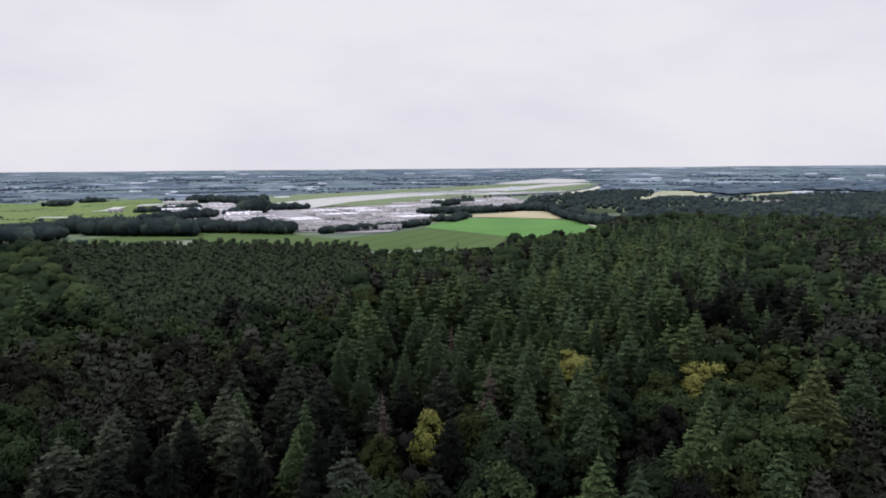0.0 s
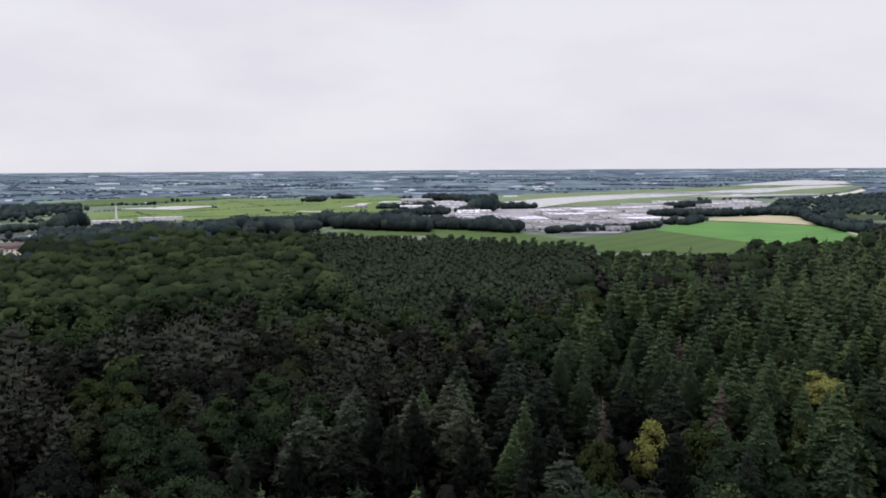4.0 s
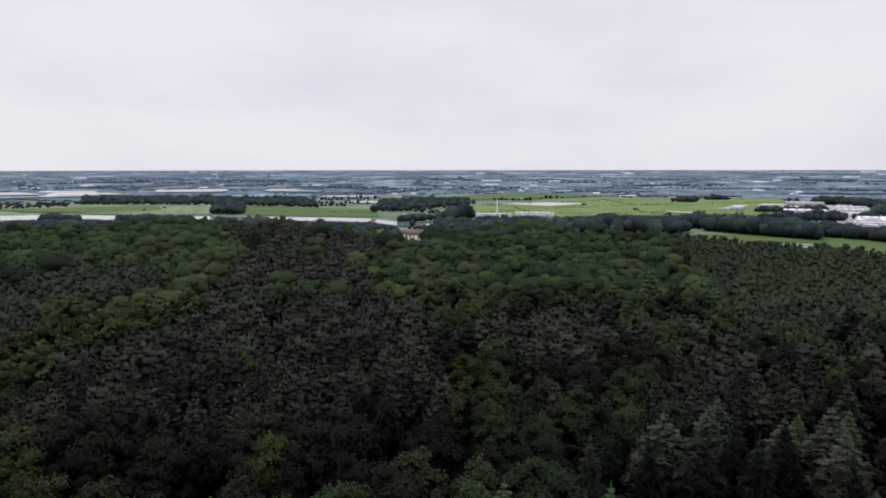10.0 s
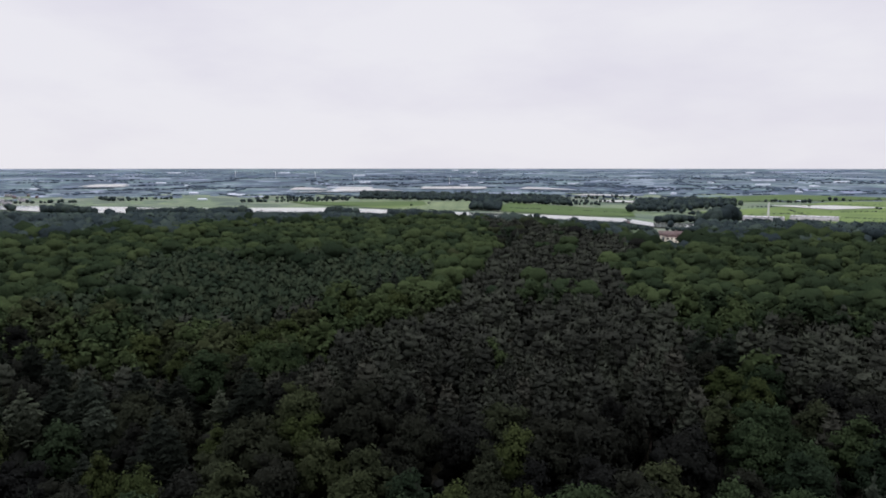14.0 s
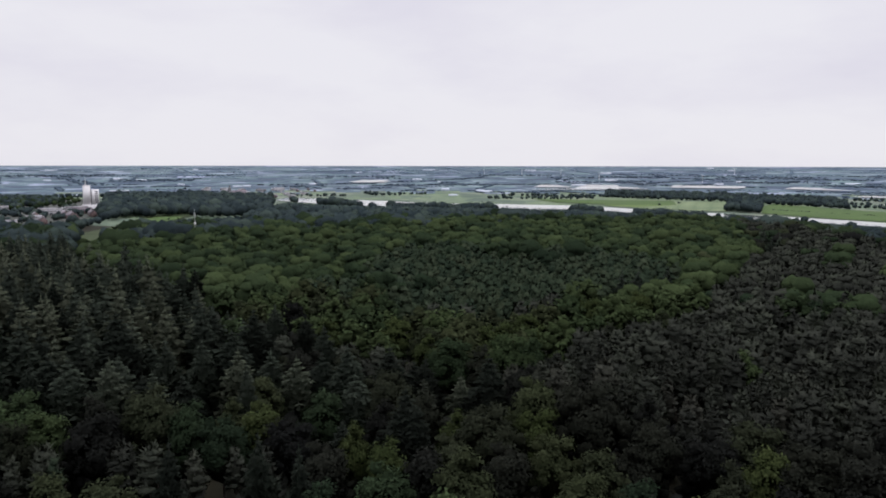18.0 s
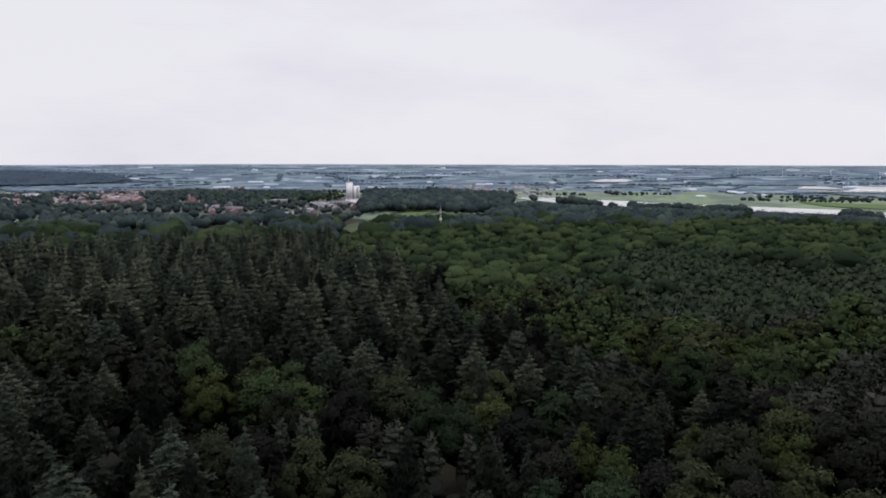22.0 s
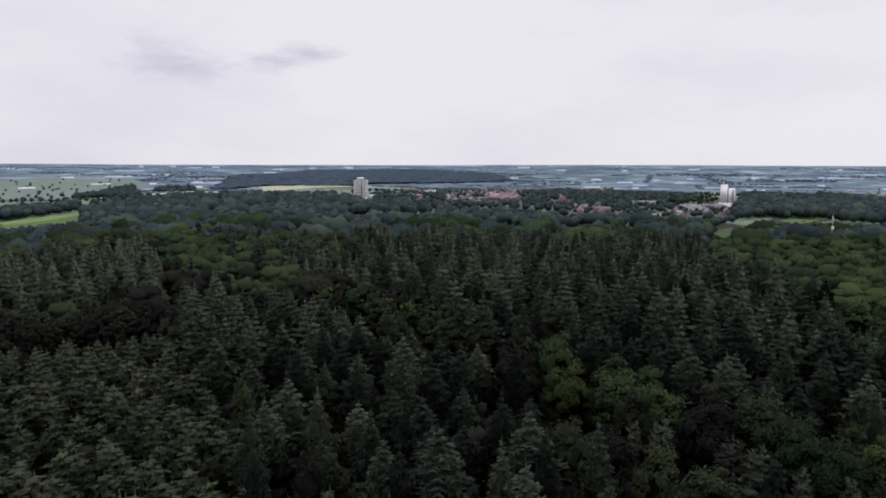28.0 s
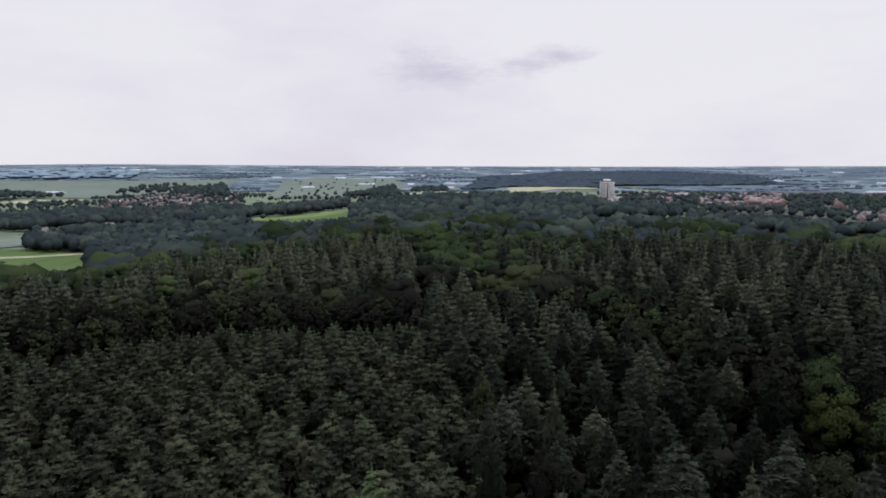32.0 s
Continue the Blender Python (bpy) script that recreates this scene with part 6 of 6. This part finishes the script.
def lattice_mast(h=29.5):
    """A slender lattice mast with an equipment drum and aerial arms."""
    t = thing("radio_mast", "slender pale lattice radio mast rising out of the wood", "mast")
    for a in (0.5, 2.6, 4.7):
        p = [(math.cos(a) * k, math.sin(a) * k, z) for k, z in ((0.9, 0), (0.55, h * 0.6), (0.22, h))]
        part("leg", tube(p, [0.10, 0.08, 0.05], 5), STEEL, t)
    braces = []
    for i in range(26):
        z, z1 = i * h / 26, (i + 1) * h / 26
        k, k1 = 0.9 - 0.68 * z / h, 0.9 - 0.68 * z1 / h
        for a, b in ((0.5, 2.6), (2.6, 4.7), (4.7, 6.8)):
            braces.append(tube([(math.cos(a) * k, math.sin(a) * k, z), (math.cos(b) * k1, math.sin(b) * k1, z1)], [0.05, 0.05], 3))
    part("bracing", join(braces), STEEL, t)
    part("equipment_drum", tube([(0, 0, 21.8), (0, 0, 21.9), (0, 0, 24), (0, 0, 24.1)], [0.1, 0.7, 0.7, 0.1], 10), CONCRETE, t)
    for z, w in ((h - 1.6, 2.6), (h - 0.3, 1.4)):
        part("aerial_arm", join([box(-w, -0.08, z, w, 0.08, z + 0.16), box(-w, -0.1, z - 0.9, -w + 0.25, 0.1, z + 1.1), box(w - 0.25, -0.1, z - 0.9, w, 0.1, z + 1.1)]), STEEL, t)
    part("spike", tube([(0, 0, h), (0, 0, h + 3.5)], [0.07, 0.03], 4), STEEL, t)
    return t


MAST_AT = (-469, -141)
place_at(lattice_mast(), *MAST_AT, 30)


def stack():
    t = thing("factory_chimney", "tall white factory chimney beside low sheds", "chimney")
    part("shaft", tube([(0, 0, -1), (0, 0, 3), (0, 0, 31)], [2.2, 1.9, 1.35], 14), WHITE, t)
    part("rim", tube([(0, 0, 30.4), (0, 0, 31.3)], [1.6, 1.6], 14), CONCRETE, t)
    return t


place_at(stack(), -994, 1063, 0)


WEATHERED = plain("weathered_grey_stone", (0.085, 0.085, 0.092), (0.14, 0.138, 0.145), 0.4, 0.85)


def church():
    t = thing("church_tower", "grey stone church tower above the river town", "church tower")
    part("tower", box(-5, -5, -2, 5, 5, 22), WEATHERED, t)
    part("belfry", box(-3.6, -3.6, 22.004, 3.6, 3.6, 29, 0.2), WEATHERED, t)
    part("lantern", tube([(0, 0, 29), (0, 0, 32), (0, 0, 36)], [2.0, 1.7, 0.1], 8), GLASS_DARK, t)
    part("nave", box(5.004, -7, -2, 40, 7, 13), BRICK, t)
    part("nave_roof", (np.array([(5, -7.5, 13.004), (40.4, -7.5, 13.004), (40.4, 7.5, 13.004), (5, 7.5, 13.004), (5, 0, 22), (40.4, 0, 22)], float),
                       np.array([(0, 1, 5, 4), (2, 3, 4, 5)])), TILE_BROWN, t)
    return t


place_at(church(), -1799, -452, 100)


TILE_DEEP = plain("dark_red_roof_tiles", (0.0250, 0.0130, 0.0130), (0.0400, 0.0200, 0.0190), 0.5, 0.75)


CREAM = plain("cream_render", (0.36, 0.33, 0.26), (0.46, 0.43, 0.35), 0.3, 0.8)


def villa():
    """The big house at the wood edge: red hipped roof, cream walls."""
    v = gabled(20, 12, 12.5, 3.6, TILE_DEEP, CREAM, "large cream house with steep red tiled roof at the wood edge", "villa", "house", "")
    part("wing", box(-5, -11, -1.5, 7, -6.1, 11.4), CREAM, v)
    for x in (-3.2, 0.2, 3.6):
        for z in (6.6, 9.2):
            part("window", box(x, -11.06, z, x + 1.5, -10.98, z + 1.7), GLASS_DARK, v)
    V = np.array([(-5.5, -11.5, 11.404), (7.5, -11.5, 11.404), (7.5, -4.5, 11.404), (-5.5, -4.5, 11.404), (1, -11.5, 14.4), (1, -2, 14.4)], float)
    part("wing_roof", (V, np.array([(0, 4, 5), (0, 5, 3), (1, 2, 5), (1, 5, 4), (0, 1, 4)])), TILE_DEEP, v)
    return v


VX, VY = -681, 574
big = villa()
place_at(big, VX, VY, 50)
big.matrix_basis = big.matrix_basis @ Matrix.Diagonal((1.4, 1.3, 1.25, 1))


def turbine(h=62.0):
    t = thing("wind_turbine", "white wind turbine far out on the plain", "wind turbine", "wind turbines")
    part("tower", tube([(0, 0, -3), (0, 0, h)], [1.9, 1.1], 8), WHITE, t)
    part("nacelle", box(-1.4, -3.4, h - 1.2, 1.4, 3.4, h + 1.6, 0.3), WHITE, t)
    for a in (0.3, 0.3 + 2 * math.pi / 3, 0.3 + 4 * math.pi / 3):
        d, s = np.array([math.cos(a), 0, math.sin(a)]), np.array([-math.sin(a), 0, math.cos(a)])
        c = np.array([0, -3.8, h + 0.3])
        V = np.array([c + s * 0.5, c - s * 0.5, c + d * 9 - s * 1.6, c + d * 30, c + d * 9 + s * 0.8, c + (0, -0.5, 0) + d * 8])
        part("blade", (V, np.array([(0, 1, 5), (1, 2, 5), (2, 3, 5), (3, 4, 5), (4, 0, 5), (0, 4, 1), (1, 4, 2), (2, 4, 3)])), WHITE, t)
    return t


W1 = turbine()
for x, y in pairs(-3826, 399, -3705, 584, -3679, 785, -3415, 918, -3079, 1289, -3603, 1674):
    put(W1, x, y, math.degrees(math.atan2(-x, y)) + 20, (0.46, 0.46, 0.46))
retire(H1, H2, H3, H4, R1, R2, R3, R4, R5, LOWH, W1)
